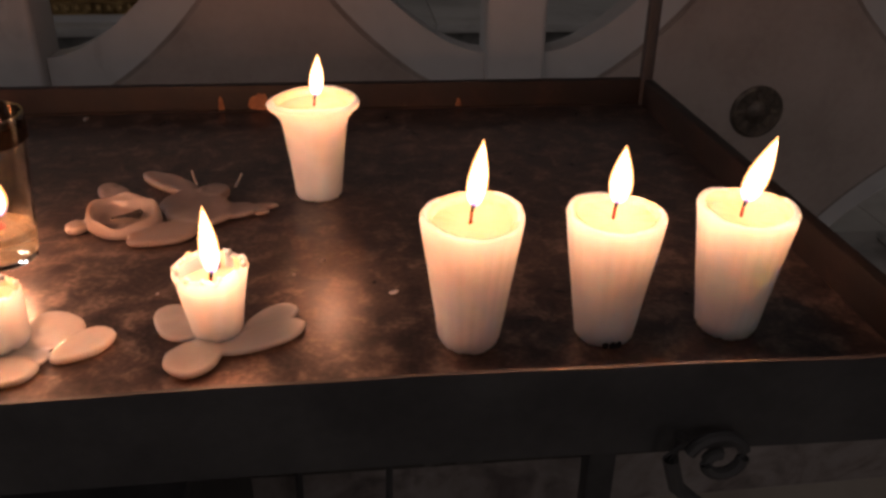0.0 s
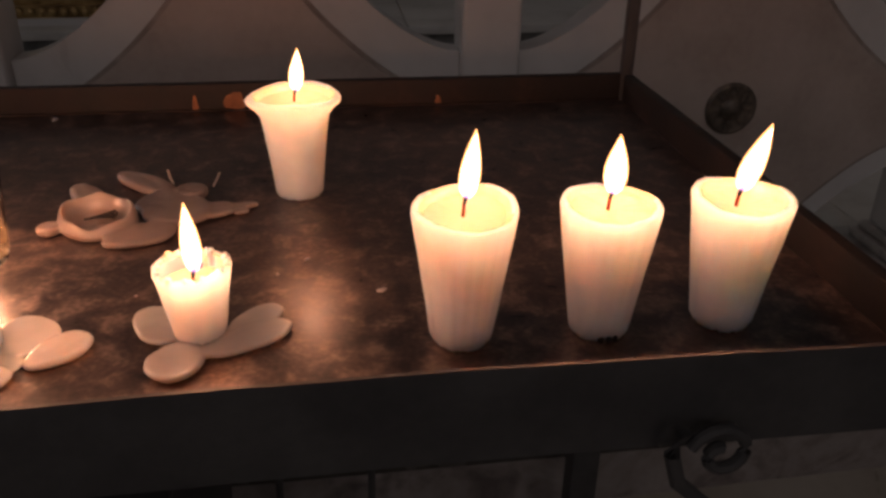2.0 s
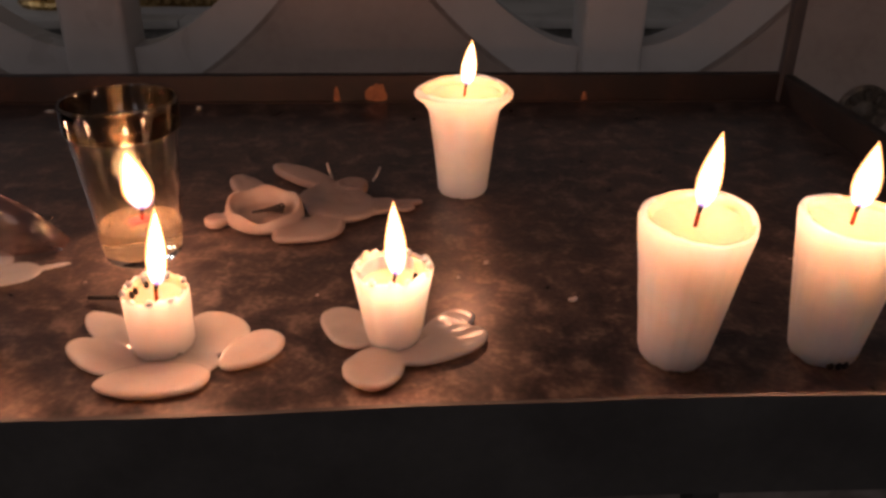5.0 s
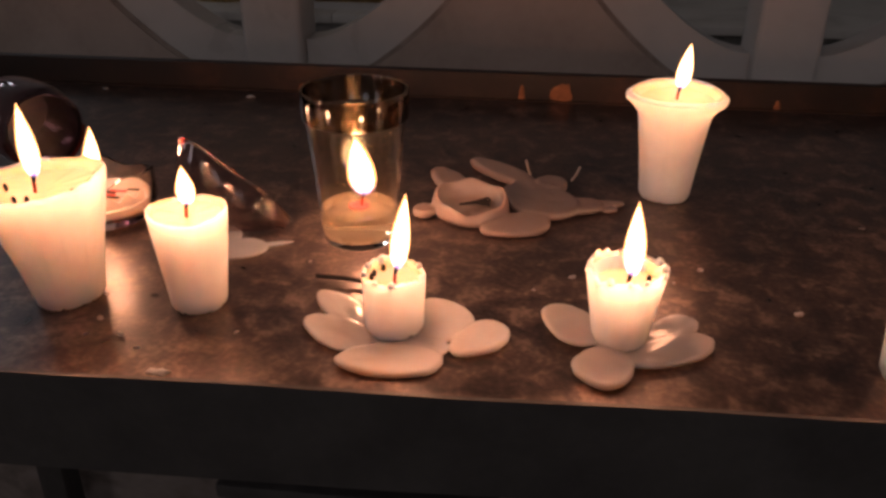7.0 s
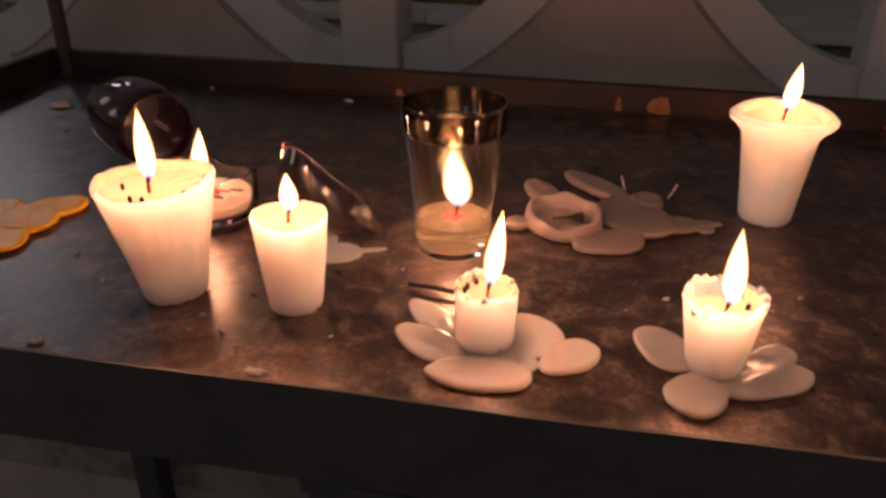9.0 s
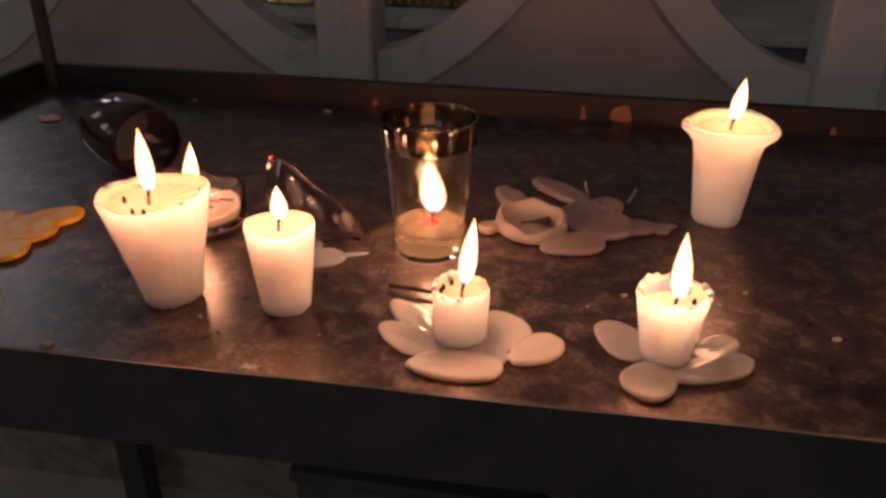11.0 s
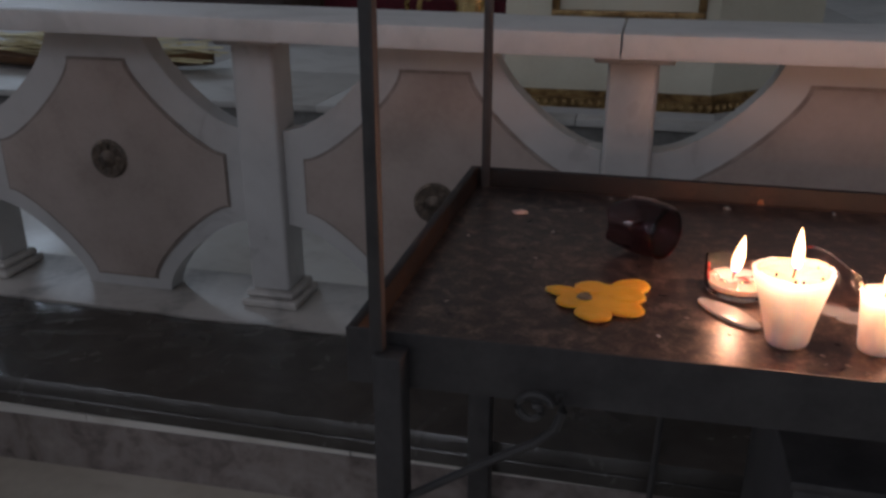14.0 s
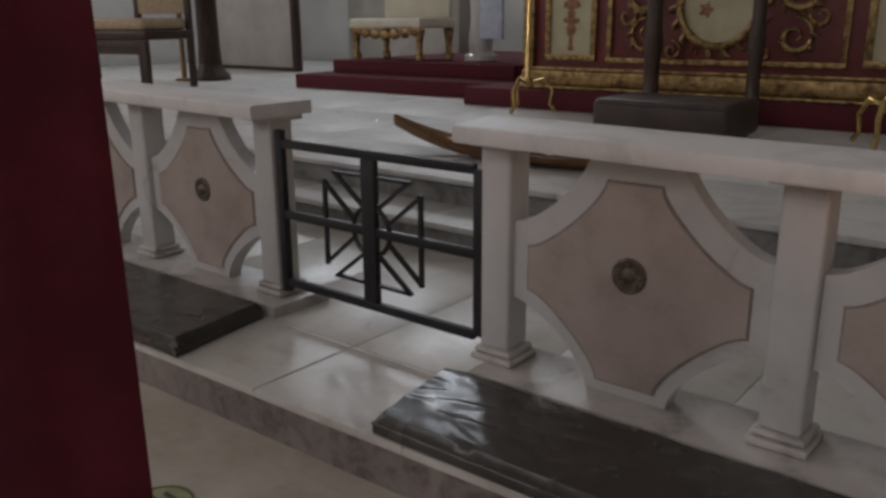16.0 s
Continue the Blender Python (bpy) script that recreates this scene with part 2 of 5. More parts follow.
def lathe(profile, seg=40, wobble=None, bm=None, cap=True):
    """Turns (r, z) pairs round z. wobble(a, r, z) may shift r and z."""
    bm = bm or bmesh.new()
    rings = []
    for r, z in profile:
        ring = []
        for i in range(seg):
            a = 2 * math.pi * i / seg
            rr, zz = wobble(a, r, z) if wobble else (r, z)
            ring.append(bm.verts.new((rr * math.cos(a), rr * math.sin(a), zz)))
        rings.append(ring)
    for lo, hi in zip(rings, rings[1:]):
        for i in range(seg):
            j = (i + 1) % seg
            bm.faces.new((lo[i], lo[j], hi[j], hi[i]))
    if cap:
        bm.faces.new(rings[0][::-1])
        bm.faces.new(rings[-1])
    return bm


def tube(points, radius, seg=8, bm=None, taper=None):
    """A round bar along the points."""
    bm = bm or bmesh.new()
    pts = [Vector(p) for p in points]
    rings = []
    for i, p in enumerate(pts):
        d = (pts[min(i + 1, len(pts) - 1)] - pts[max(i - 1, 0)]).normalized()
        q = d.to_track_quat("Z", "Y")
        r = radius * (taper[i] if taper else 1)
        rings.append([bm.verts.new(p + q @ Vector((r * math.cos(2 * math.pi * k / seg), r * math.sin(2 * math.pi * k / seg), 0))) for k in range(seg)])
    for lo, hi in zip(rings, rings[1:]):
        for k in range(seg):
            j = (k + 1) % seg
            bm.faces.new((lo[k], lo[j], hi[j], hi[k]))
    bm.faces.new(rings[0][::-1])
    bm.faces.new(rings[-1])
    return bm


def bar(bm, a, b, w, d=None):
    """A flat bar from a to b, w wide and d deep."""
    a, b = Vector(a), Vector(b)
    d = d or w
    way = (b - a)
    q = way.to_track_quat("Z", "Y")
    bmesh.ops.create_cube(bm, size=1, matrix=Matrix.LocRotScale((a + b) / 2, q, (w, d, way.length)))
    return bm


def prism(outline, y0, y1, bm=None):
    """An outline of (x, z) pairs, drawn from y0 to y1."""
    bm = bm or bmesh.new()
    front = [bm.verts.new((x, y0, z)) for x, z in outline]
    back = [bm.verts.new((x, y1, z)) for x, z in outline]
    bm.faces.new(front)
    bm.faces.new(back[::-1])
    n = len(front)
    for i in range(n):
        j = (i + 1) % n
        bm.faces.new((front[i], back[i], back[j], front[j]))
    return bm


# ---- the building ----
FLOOR_Z, STEP_Z, TREAD_Z, SANCT_Z = 0.0, 0.145, 0.295, 0.445
single("floor", box(-16, 9, -10, 11.5, -0.2, FLOOR_Z), NAVE_STONE, "tan polished stone floor of the nave", "floor", kind="structure")
for nm, args in (("wall_west", (-16.3, -16, -10, 11.5, 0, 9)), ("wall_east", (9, 9.3, -10, 11.5, 0, 9)),
                 ("wall_north", (-16.3, 9.3, 11.5, 11.8, 0, 9)), ("wall_south", (-16.3, 9.3, -10.3, -10, 0, 9))):
    single(nm, box(*args), PLASTER, "white plastered church wall", "wall", kind="structure")
single("ceiling", box(-16.3, 9.3, -10.3, 11.8, 9, 9.2), PLASTER, "white plastered church ceiling", "ceiling", kind="structure")


def sloped_step(name, x0, x1, edge, y1, z0, z1, mat, label):
    """A step whose front edge runs from edge[0] to edge[1] in y, with a worn nosing."""
    bm = bmesh.new()
    e0, e1 = edge
    low = [bm.verts.new(p) for p in ((x0, e0, z0), (x1, e1, z0), (x1, y1, z0), (x0, y1, z0))]
    top = [bm.verts.new(p) for p in ((x0, e0, z1), (x1, e1, z1), (x1, y1, z1), (x0, y1, z1))]
    bm.faces.new(low[::-1])
    bm.faces.new(top)
    for i in range(4):
        j = (i + 1) % 4
        bm.faces.new((low[i], low[j], top[j], top[i]))
    es = [e for e in bm.edges if all(v in top for v in e.verts)]
    bmesh.ops.bevel(bm, geom=es, offset=0.010, segments=3, affect="EDGES")
    return single(name, bm, mat, label, "step", kind="structure")


sloped_step("step_1", -8, -2.4, (0.70, 0.900), 2.50, 0, STEP_Z - 0.012, STEP_RISER, "worn grey marble riser of the communion step")
sloped_step("step_1", -2.4, 3.7, (0.900, 1.1135), 2.50, 0, STEP_Z - 0.012, STEP_RISER, "worn grey marble riser of the communion step")
single("step_2", box(-10, 5, 2.46, 2.86, 0, TREAD_Z - 0.03, 0.004), SHADED_RISER, "grey marble riser of the first sanctuary step, darkened as shade under the slab", "step", kind="structure")
single("step_3", box(-15.9, 8.9, 2.80, 11.4, 0, SANCT_Z - 0.03, 0.004), SHADED_RISER, "grey marble riser and bed of the sanctuary floor, darkened as shade under the slabs", "step", kind="structure")


def slabs(parent, x0, x1, y0, y1, z0, z1, w, mat, overhang=None):
    """Marble slabs side by side with open joints."""
    n = max(1, round((x1 - x0) / w))
    for i in range(n):
        a, b = x0 + (x1 - x0) * i / n, x0 + (x1 - x0) * (i + 1) / n
        part("slab", box(a + 0.0012, b - 0.0012, y0, y1, z0, z1, 0.004), mat, parent)


def window_frame(n, at, turn):
    """A tall window's dark frame with glazing bars, set on the wall."""
    w = thing("window_%d" % n, at, turn, "tall church window in a dark frame", "window", kind="structure")
    for x in (-1.0, 0.94):
        part("window_frame", box(x, x + 0.06, -0.08, 0.08, -1.9, 1.9, 0.01), DARK_WOOD, w)
    for z in (-1.9, 1.84):
        part("window_frame", box(-0.94, 0.94, -0.08, 0.08, z, z + 0.06, 0.01), DARK_WOOD, w)


for k, wy in enumerate((-5.0, 0.0, 5.0)):
    window_frame(k + 1, (-15.9, wy, 5.0), 90)
for k, wx in enumerate((-9.0, -3.0, 3.0)):
    window_frame(k + 4, (wx, -9.9, 5.0), 0)
for k, (wx, wz) in enumerate(((-13.2, 7.2), (-10.6, 7.2))):
    window_frame(k + 7, (wx, 11.4, wz), 0)


# ---- the communion rail ----
PITCH, POST_1, BASE_Z = 0.885, -2.378, 0.190
MID = 0.545


def coping_z(x):
    """Underside of the coping, which has settled towards its joint."""
    return 0.909 - 0.0125 * min(1.75, max(0.0, x + 2.38)) + 0.013 * max(0.0, -3.335 - x)


def coping_slab(x0, x1, slant0=0.0):
    """A coping slab with worn, slightly uneven edges; its far end may be cut on the slant."""
    bm = bmesh.new()
    n = 40
    sec = [(1.285, 0.006), (1.2875, 0.0), (1.572, 0.0), (1.574, 0.004), (1.574, 0.044), (1.569, 0.050), (1.293, 0.050), (1.2865, 0.046), (1.285, 0.040)]
    rings = []
    for i in range(n + 1):
        x = x0 + (x1 - x0) * i / n
        ring = []
        for y, z in sec:
            sh = slant0 * (y - 1.285) / 0.315 * (1 - i / n) ** 3
            w = 0.0016 * noise.noise(Vector((x * 9, y * 20, z * 60))) if 0 < z else 0.0
            ring.append(bm.verts.new((x + sh, y + w, coping_z(x) + z + w * 0.6)))
        rings.append(ring)
    k = len(sec)
    for a, b in zip(rings, rings[1:]):
        for j in range(k):
            q = (j + 1) % k
            bm.faces.new((a[j], a[q], b[q], b[j]))
    bm.faces.new(rings[0][::-1])
    bm.faces.new(rings[-1])
    return bm


def panel_outline(top, bottom, side, up, down, side_up, side_dn, hollow, n=14):
    """A lozenge whose four sides are hollow arcs."""
    pts = []
    for cx, cz, x0, z0, x1, z1 in ((side, up, top, up, side, side_up), (side, down, side, side_dn, bottom, down),
                                   (-side, down, -bottom, down, -side, side_dn), (-side, up, -side, side_up, -top, up)):
        for i in range(n + 1):
            f = i / n
            a = f * math.pi / 2
            # quarter of an ellipse about (cx, cz)
            if abs(x0 - cx) > 1e-6:
                ex, ez = cx + (x0 - cx) * math.cos(a), cz + (z1 - cz) * math.sin(a)
            else:
                ex, ez = cx + (x1 - cx) * math.sin(a), cz + (z0 - cz) * math.cos(a)
            g = math.sin(a) ** 2
            pts.append((ex * hollow + (x0 + (x1 - x0) * g) * (1 - hollow), ez * hollow + (z0 + (z1 - z0) * g) * (1 - hollow)))
    return pts


def rosette(parent, x, y, z):
    bm = lathe([(0.052, 0), (0.052, 0.004), (0.046, 0.008), (0.036, 0.006), (0.024, 0.006), (0.018, 0.012), (0.010, 0.013), (0.004, 0.016)], 32)
    ob = part("rosette", bm, BRONZE, parent, "dark bronze flower boss")
    ob.matrix_basis = pose(x, y, z, 90, 0, 0)
    for i in range(8):
        a = i * math.pi / 4
        bmp = bmesh.new()
        bmesh.ops.create_icosphere(bmp, subdivisions=1, radius=1, matrix=Matrix.LocRotScale((0.033 * math.cos(a), 0.033 * math.sin(a), 0.007), Euler((0, 0, a)), (0.012, 0.008, 0.005)))
        part("petal", bmp, BRONZE, ob)


def rail_post(parent, x):
    top = coping_z(x)
    post = part("post", box(x - 0.055, x + 0.053, 1.436, 1.546, BASE_Z + 0.044, top - 0.026, 0.010, 3), MARBLE, parent)
    part("post_base", box(x - 0.078, x + 0.078, 1.413, 1.572, BASE_Z + 0.001, BASE_Z + 0.024, 0.008, 3), MARBLE_WORN, post)
    part("post_base", box(x - 0.069, x + 0.069, 1.423, 1.562, BASE_Z + 0.024, BASE_Z + 0.046, 0.011, 3), MARBLE_WORN, post)
    part("post_head", box(x - 0.084, x + 0.084, 1.409, 1.576, top - 0.028, top + 0.001, 0.007, 3), MARBLE, post)


def rail_panel(parent, x, boss=0.560, wide=0.0):
    outer = panel_outline(0.132 + wide, 0.128 + wide, PITCH / 2 - 0.0545 + wide, coping_z(x) + 0.003, BASE_Z + 0.001, MID + 0.115, MID - 0.13, 0.62)
    p = part("panel", prism([(x + u, v) for u, v in outer], 1.462, 1.525), MARBLE, parent, "white marble lozenge panel with hollow sides")
    # the groove is a thin darker brown band round the inset, not cut in
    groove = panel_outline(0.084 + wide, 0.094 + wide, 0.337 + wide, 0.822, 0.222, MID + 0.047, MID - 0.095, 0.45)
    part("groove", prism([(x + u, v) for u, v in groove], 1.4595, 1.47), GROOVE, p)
    inner = panel_outline(0.078 + wide, 0.088 + wide, 0.331 + wide, 0.815, 0.229, MID + 0.042, MID - 0.090, 0.45)
    part("inset", prism([(x + u, v) for u, v in inner], 1.456, 1.47), PINK_STONE, p, "pinkish stone inset")
    rosette(p, x, 1.456, boss)


def marble_rail(label, posts, x0, x1, joints, panels, slant=0.0):
    rail = thing("communion_rail", (0, 0, 0), 0, label, "balustrade", "communion rails")
    part("plinth", box(x0 + 0.02, x1, 1.33, 1.62, STEP_Z - 0.01, BASE_Z, 0.006), MARBLE_WORN, rail)
    cuts = [x0, *joints, x1]
    for a, b in zip(cuts, cuts[1:]):
        part("coping", coping_slab(a + 0.002, b - 0.002, slant if a == x0 else 0.0), LIT_COPING, rail, "white marble coping slab")
    for x in posts:
        rail_post(rail, x)
    for i, x in enumerate(panels):
        rail_panel(rail, x, (0.560, 0.505, 0.535, 0.54)[i], 0.04 if x > 0.5 else 0.0)
    return rail


P = [POST_1 + PITCH * i for i in range(4)] + [POST_1 + PITCH * 4 + 0.08]
marble_rail("white marble communion rail with pink lozenge panels", P, -2.425, P[4] + 0.1, [-0.634], [(a + b) / 2 for a, b in zip(P, P[1:])], -0.065)
Q = [-3.475 - PITCH * i for i in range(4)]
marble_rail("white marble communion rail beyond the iron gate", Q, Q[3] - 0.1, -3.475 + 0.14, [], [(a + b) / 2 for a, b in zip(Q, Q[1:])])


# ---- the iron gate ----
def iron_gate():
    g = thing("iron_gate", (0, 0, 0), 0, "black iron gate with a cross of open bars", "gate")
    y, x0, x1, z0, z1 = 1.45, -3.385, -2.445, 0.258, 0.804
    cx, cz = (x0 + x1) / 2 - 0.004, 0.533
    for x in (x0, x1):
        part("stile", box(x - 0.018, x + 0.018, y - 0.014, y + 0.014, z0 - (0.04 if x == x0 else 0), z1 + (0.05 if x == x0 else 0.0), 0.003), GATE_IRON, g)
    for z in (z0, cz, z1):
        part("crossbar", box(x0 + 0.018, x1 - 0.018, y - 0.012, y + 0.012, z - 0.016, z + 0.016, 0.003), GATE_IRON, g)
    part("centre_bar", box(cx - 0.032, cx + 0.032, y - 0.016, y + 0.010, z0 + 0.016, z1 - 0.016, 0.003), GATE_IRON, g)
    # four flared arms of the cross round a ring
    w, near, half = 0.016, 0.085, 0.035
    for k in range(4):
        a = k * math.pi / 2
        s, far = (0.230, 0.152) if k % 2 == 0 else (0.194, 0.178)

        def turn(u, v):
            return (cx + (u * math.cos(a) - v * math.sin(a)), y, cz + (u * math.sin(a) + v * math.cos(a)) * 1.0)
        bm = bmesh.new()
        bar(bm, turn(near, half), turn(s, far), w, 0.012)
        bar(bm, turn(near, -half), turn(s, -far), w, 0.012)
        bar(bm, turn(s, -far - 0.008), turn(s, far + 0.008), w, 0.012)
        part("cross_arm", bm, GATE_IRON, g)
    pts = [(cx + 0.088 * math.cos(2 * math.pi * i / 24), y, cz + 0.088 * math.sin(2 * math.pi * i / 24)) for i in range(25)]
    part("ring", tube(pts, 0.009, 6), GATE_IRON, g)


iron_gate()


# ---- kneeling cushions ----
def cushion(x0, x1, y0, y1, z0, z1, label, skew, slant=0.0, slant_far=0.0):
    """A flat padded kneeler with soft edges and a creased cover."""
    bm = bmesh.new()
    nx, ny = 150, 26
    rnd = random.Random(5)
    creases = [(rnd.uniform(x0, x0 + 0.55), rnd.uniform(y0 + 0.03, y1), rnd.uniform(-0.5, 0.5)) for _ in range(20)]
    grid = {}
    for side in (0, 1):
        for i in range(nx + 1):
            for j in range(ny + 1):
                u, v = i / nx, j / ny
                x = x0 + (x1 - x0) * u - slant * v * max(0.0, 1 - u * 9) - slant_far * v * max(0.0, 1 - (1 - u) * 9)
                y = y0 + (y1 - y0) * v + skew * (x - x0)
                ex, ey = min(u, 1 - u) * (x1 - x0), min(v, 1 - v) * (y1 - y0)
                e = min(1, min(ex, ey) / 0.022)
                puff = math.sqrt(max(0, 1 - (1 - e) ** 2))
                if side:
                    z = z0 + (z1 - z0) * (0.55 + 0.45 * puff)
                    z += 0.004 * noise.noise(Vector((x * 5, y * 9, 0))) + 0.0025 * noise.noise(Vector((x * 16, y * 22, 3)))
                    for cx, cy, ca in creases:
                        d = (y - cy) * math.cos(ca) - (x - cx) * math.sin(ca)
                        l = (x - cx) * math.cos(ca) + (y - cy) * math.sin(ca)
                        z += 0.0060 * math.exp(-(d / 0.011) ** 2 - (l / 0.10) ** 2)
                else:
                    z = z0
                grid[side, i, j] = bm.verts.new((x, y, z))
    for side in (0, 1):
        for i in range(nx):
            for j in range(ny):
                q = [grid[side, i, j], grid[side, i + 1, j], grid[side, i + 1, j + 1], grid[side, i, j + 1]]
                bm.faces.new(q if side else q[::-1])
    loop = [(i, 0) for i in range(nx)] + [(nx, j) for j in range(ny)] + [(i, ny) for i in range(nx, 0, -1)] + [(0, j) for j in range(ny, 0, -1)]
    for a, b in zip(loop, loop[1:] + loop[:1]):
        bm.faces.new((grid[0, a[0], a[1]], grid[0, b[0], b[1]], grid[1, b[0], b[1]], grid[1, a[0], a[1]]))
    c = thing("kneeling_cushion", (0, 0, 0), 0, label, "cushion", "kneeling cushions")
    part("pad", bm, LEATHER, c)
    zp = z0 + (z1 - z0) * 0.52
    part("piping", tube([(x0 + (x1 - x0) * i / 40, y0 - 0.002 + skew * (x1 - x0) * i / 40, zp) for i in range(41)], 0.0035, 6), LEATHER, c)
    return c


cushion(-2.415, 1.05, 0.915, 1.295, STEP_Z + 0.002, 0.207, "long black vinyl kneeling cushion, creased at its end", 0.012, 0.06)
cushion(-6.6, -3.30, 0.835, 1.27, STEP_Z + 0.002, 0.210, "black vinyl kneeling cushion with a torn front seam", 0.012, 0.0, 0.075)


def torn_patch():
    """Padding that shows through a torn seam."""
    t = thing("torn_padding", (-3.50, 0.8705, 0.1740), 0, "brown foam padding bulging from a torn cushion seam", "padding")
    for k, (dx, w, h) in enumerate(((-0.085, 0.050, 0.012), (-0.02, 0.055, 0.015), (0.05, 0.045, 0.011))):
        bm = bmesh.new()
        bmesh.ops.create_icosphere(bm, subdivisions=3, radius=1)
        for v in bm.verts:
            q = 1 + 0.3 * noise.noise(v.co * 2.2 + Vector((k * 4.0, 0, 0)))
            v.co = (dx + v.co.x * w * q, v.co.y * 0.012 * q + 0.012 * dx, v.co.z * h * q)
        part("foam", bm, FOAM, t)


FOAM = textured("old_foam", [(0.3, (0.045, 0.032, 0.026)), (0.7, (0.15, 0.11, 0.085))], 30, 0.9, bump=0.002, fine=200)
torn_patch()


# ---- the candle stand ----
TZ = 0.735
TX0, TX1, TY0, TY1 = -0.835, 0.325, 0.3405, 0.890


def front_y(x):
    """The tray's front edge runs a little out of square."""
    return TY0 + 0.026 * min(0.0, x - 0.02)


def candle_stand():
    s = thing("candle_stand", (0, 0, 0), 0, "black iron votive candle stand with a scorched tray", "candle stand")
    bm = bmesh.new()
    nx, ny = 80, 40
    vs = {}
    for i in range(nx + 1):
        for j in range(ny + 1):
            x = TX0 + (TX1 - TX0) * i / nx
            y = front_y(x) + (TY1 - front_y(x)) * j / ny
            vs[i, j] = bm.verts.new((x, y, TZ + 0.0008 * noise.noise(Vector((x * 7, y * 7, 1)))))
    for i in range(nx):
        for j in range(ny):
            bm.faces.new((vs[i, j], vs[i + 1, j], vs[i + 1, j + 1], vs[i, j + 1]))
    ext = bmesh.ops.extrude_face_region(bm, geom=bm.faces[:])
    bmesh.ops.translate(bm, verts=[v for v in ext["geom"] if isinstance(v, bmesh.types.BMVert)], vec=(0, 0, -0.004))
    part("tray", bm, TRAY, s, "dark scorched metal tray spotted with wax")
    part("back_rim", box(TX0 - 0.004, TX1 + 0.004, TY1, TY1 + 0.012, TZ - 0.03, TZ + 0.030, 0.002), RUST, s, "rusty dark iron rim")
    for x0, x1 in ((TX0 - 0.012, TX0), (TX1, TX1 + 0.012)):
        part("side_rim", box(x0, x1, front_y(x0) - 0.006, TY1 + 0.012, TZ - 0.03, TZ + 0.030, 0.002), RUST, s, "rusty dark iron rim")
    bm = bmesh.new()
    n = 60
    # the front apron's upper edge is dented
    lo, hi, lob, hib = [], [], [], []
    for i in range(n + 1):
        x = TX0 - 0.012 + (TX1 - TX0 + 0.024) * i / n
        dent = 0.0014 * noise.noise(Vector((x * 9, 0, 5)))
        yy = front_y(x) - 0.007 + 0.002 * noise.noise(Vector((x * 6, 2, 5)))
        lo.append(bm.verts.new((x, yy, TZ - 0.030)))
        hi.append(bm.verts.new((x, yy, TZ + 0.0290 + dent)))
        hib.append(bm.verts.new((x, yy + 0.0025, TZ + 0.0290 + dent)))
        lob.append(bm.verts.new((x, yy + 0.0025, TZ - 0.030)))
    for i in range(n):
        for a, b in ((lo, hi), (hi, hib), (hib, lob), (lob, lo)):
            bm.faces.new((a[i], a[i + 1], b[i + 1], b[i]))
    bm.faces.new((lo[0], hi[0], hib[0], lob[0]))
    bm.faces.new((lo[n], lob[n], hib[n], hi[n]))
    part("front_apron", bm, IRON, s)
    fx0, fx1, fy, by = TX0 + 0.014, TX1 + 0.004, TY0 - 0.012, TY1 + 0.002
    for x, y in ((fx0 + 0.024, front_y(fx0) - 0.0235), (fx1, fy - 0.010), (fx0, by), (fx1, by)):
        w = 0.0145 if y < 0.8 else 0.020
        top = TZ + 0.018 if y < 0.8 else TZ - 0.03
        part("leg", box(x - w, x + w, y - w, y + w, 0.0, top, 0.003), IRON, s)
        ux = x - 0.012 if y < 0.8 and x < 0 else x
        part("upright", box(ux - 0.0065, ux + 0.0065, y - 0.0065, y + 0.0065, top, TZ + 0.78, 0.002), IRON, s)
        if y > 0.8:
            continue
        # a bracket of bent bar with a scroll at each end
        d = 1 if x < 0 else -1
        pts = [(0.014, 0.588), (0.055, 0.617), (0.100, 0.648), (0.140, 0.674), (0.158, 0.692), (0.164, 0.712), (0.160, 0.728)]
        part("bracket", tube([(x + d * u, y, v) for u, v in pts], 0.0046, 8), IRON, s)
        for sx, sz, way in ((0.136, 0.710, 1), (0.036, 0.562, -1)):
            pts = [(x + d * (sx + (0.019 - 0.0008 * i) * math.cos(0.3 + way * i * 0.40)), y, sz + (0.019 - 0.0008 * i) * math.sin(0.3 + way * i * 0.40)) for i in range(20)]
            part("scroll", tube(pts, 0.0036, 8), IRON, s)
    for x in (-0.50, -0.10, 0.03):
        part("rod", tube([(x, by, TZ - 0.03), (x - 0.015, by, 0.0)], 0.006, 6), IRON, s)
    part("stretcher", box(fx0 + 0.02, fx1 - 0.02, by - 0.012, by + 0.012, 0.40, 0.424, 0.003), IRON, s)
    bead = [(TX0 + (TX1 - TX0) * i / 90, TY1 - 0.001, TZ + 0.001 + 0.0012 * noise.noise(Vector((i * 0.9, 0, 3)))) for i in range(91)]
    part("weld_bead", tube(bead, 0.0014, 5), RUST, s, "rusty weld along the rim")
    for k, (x, w, h) in enumerate(((-0.114, 0.011, 0.020), (-0.158, 0.003, 0.017), (-0.40, 0.004, 0.010), (0.11, 0.003, 0.012))):
        blob = bmesh.new()
        bmesh.ops.create_icosphere(blob, subdivisions=3, radius=1)
        for v in blob.verts:
            q = 1 + 0.45 * noise.noise(v.co * 1.6 + Vector((k * 3.1, 0, 0)))
            v.co = (x + v.co.x * w * q * (1.1 - 0.3 * v.co.z), TY1 + v.co.y * 0.0015, TZ + h * 0.5 + v.co.z * h * 0.5 * q)
        part("rust_run", blob, RUST_RED, s, "orange rust run")
    return s


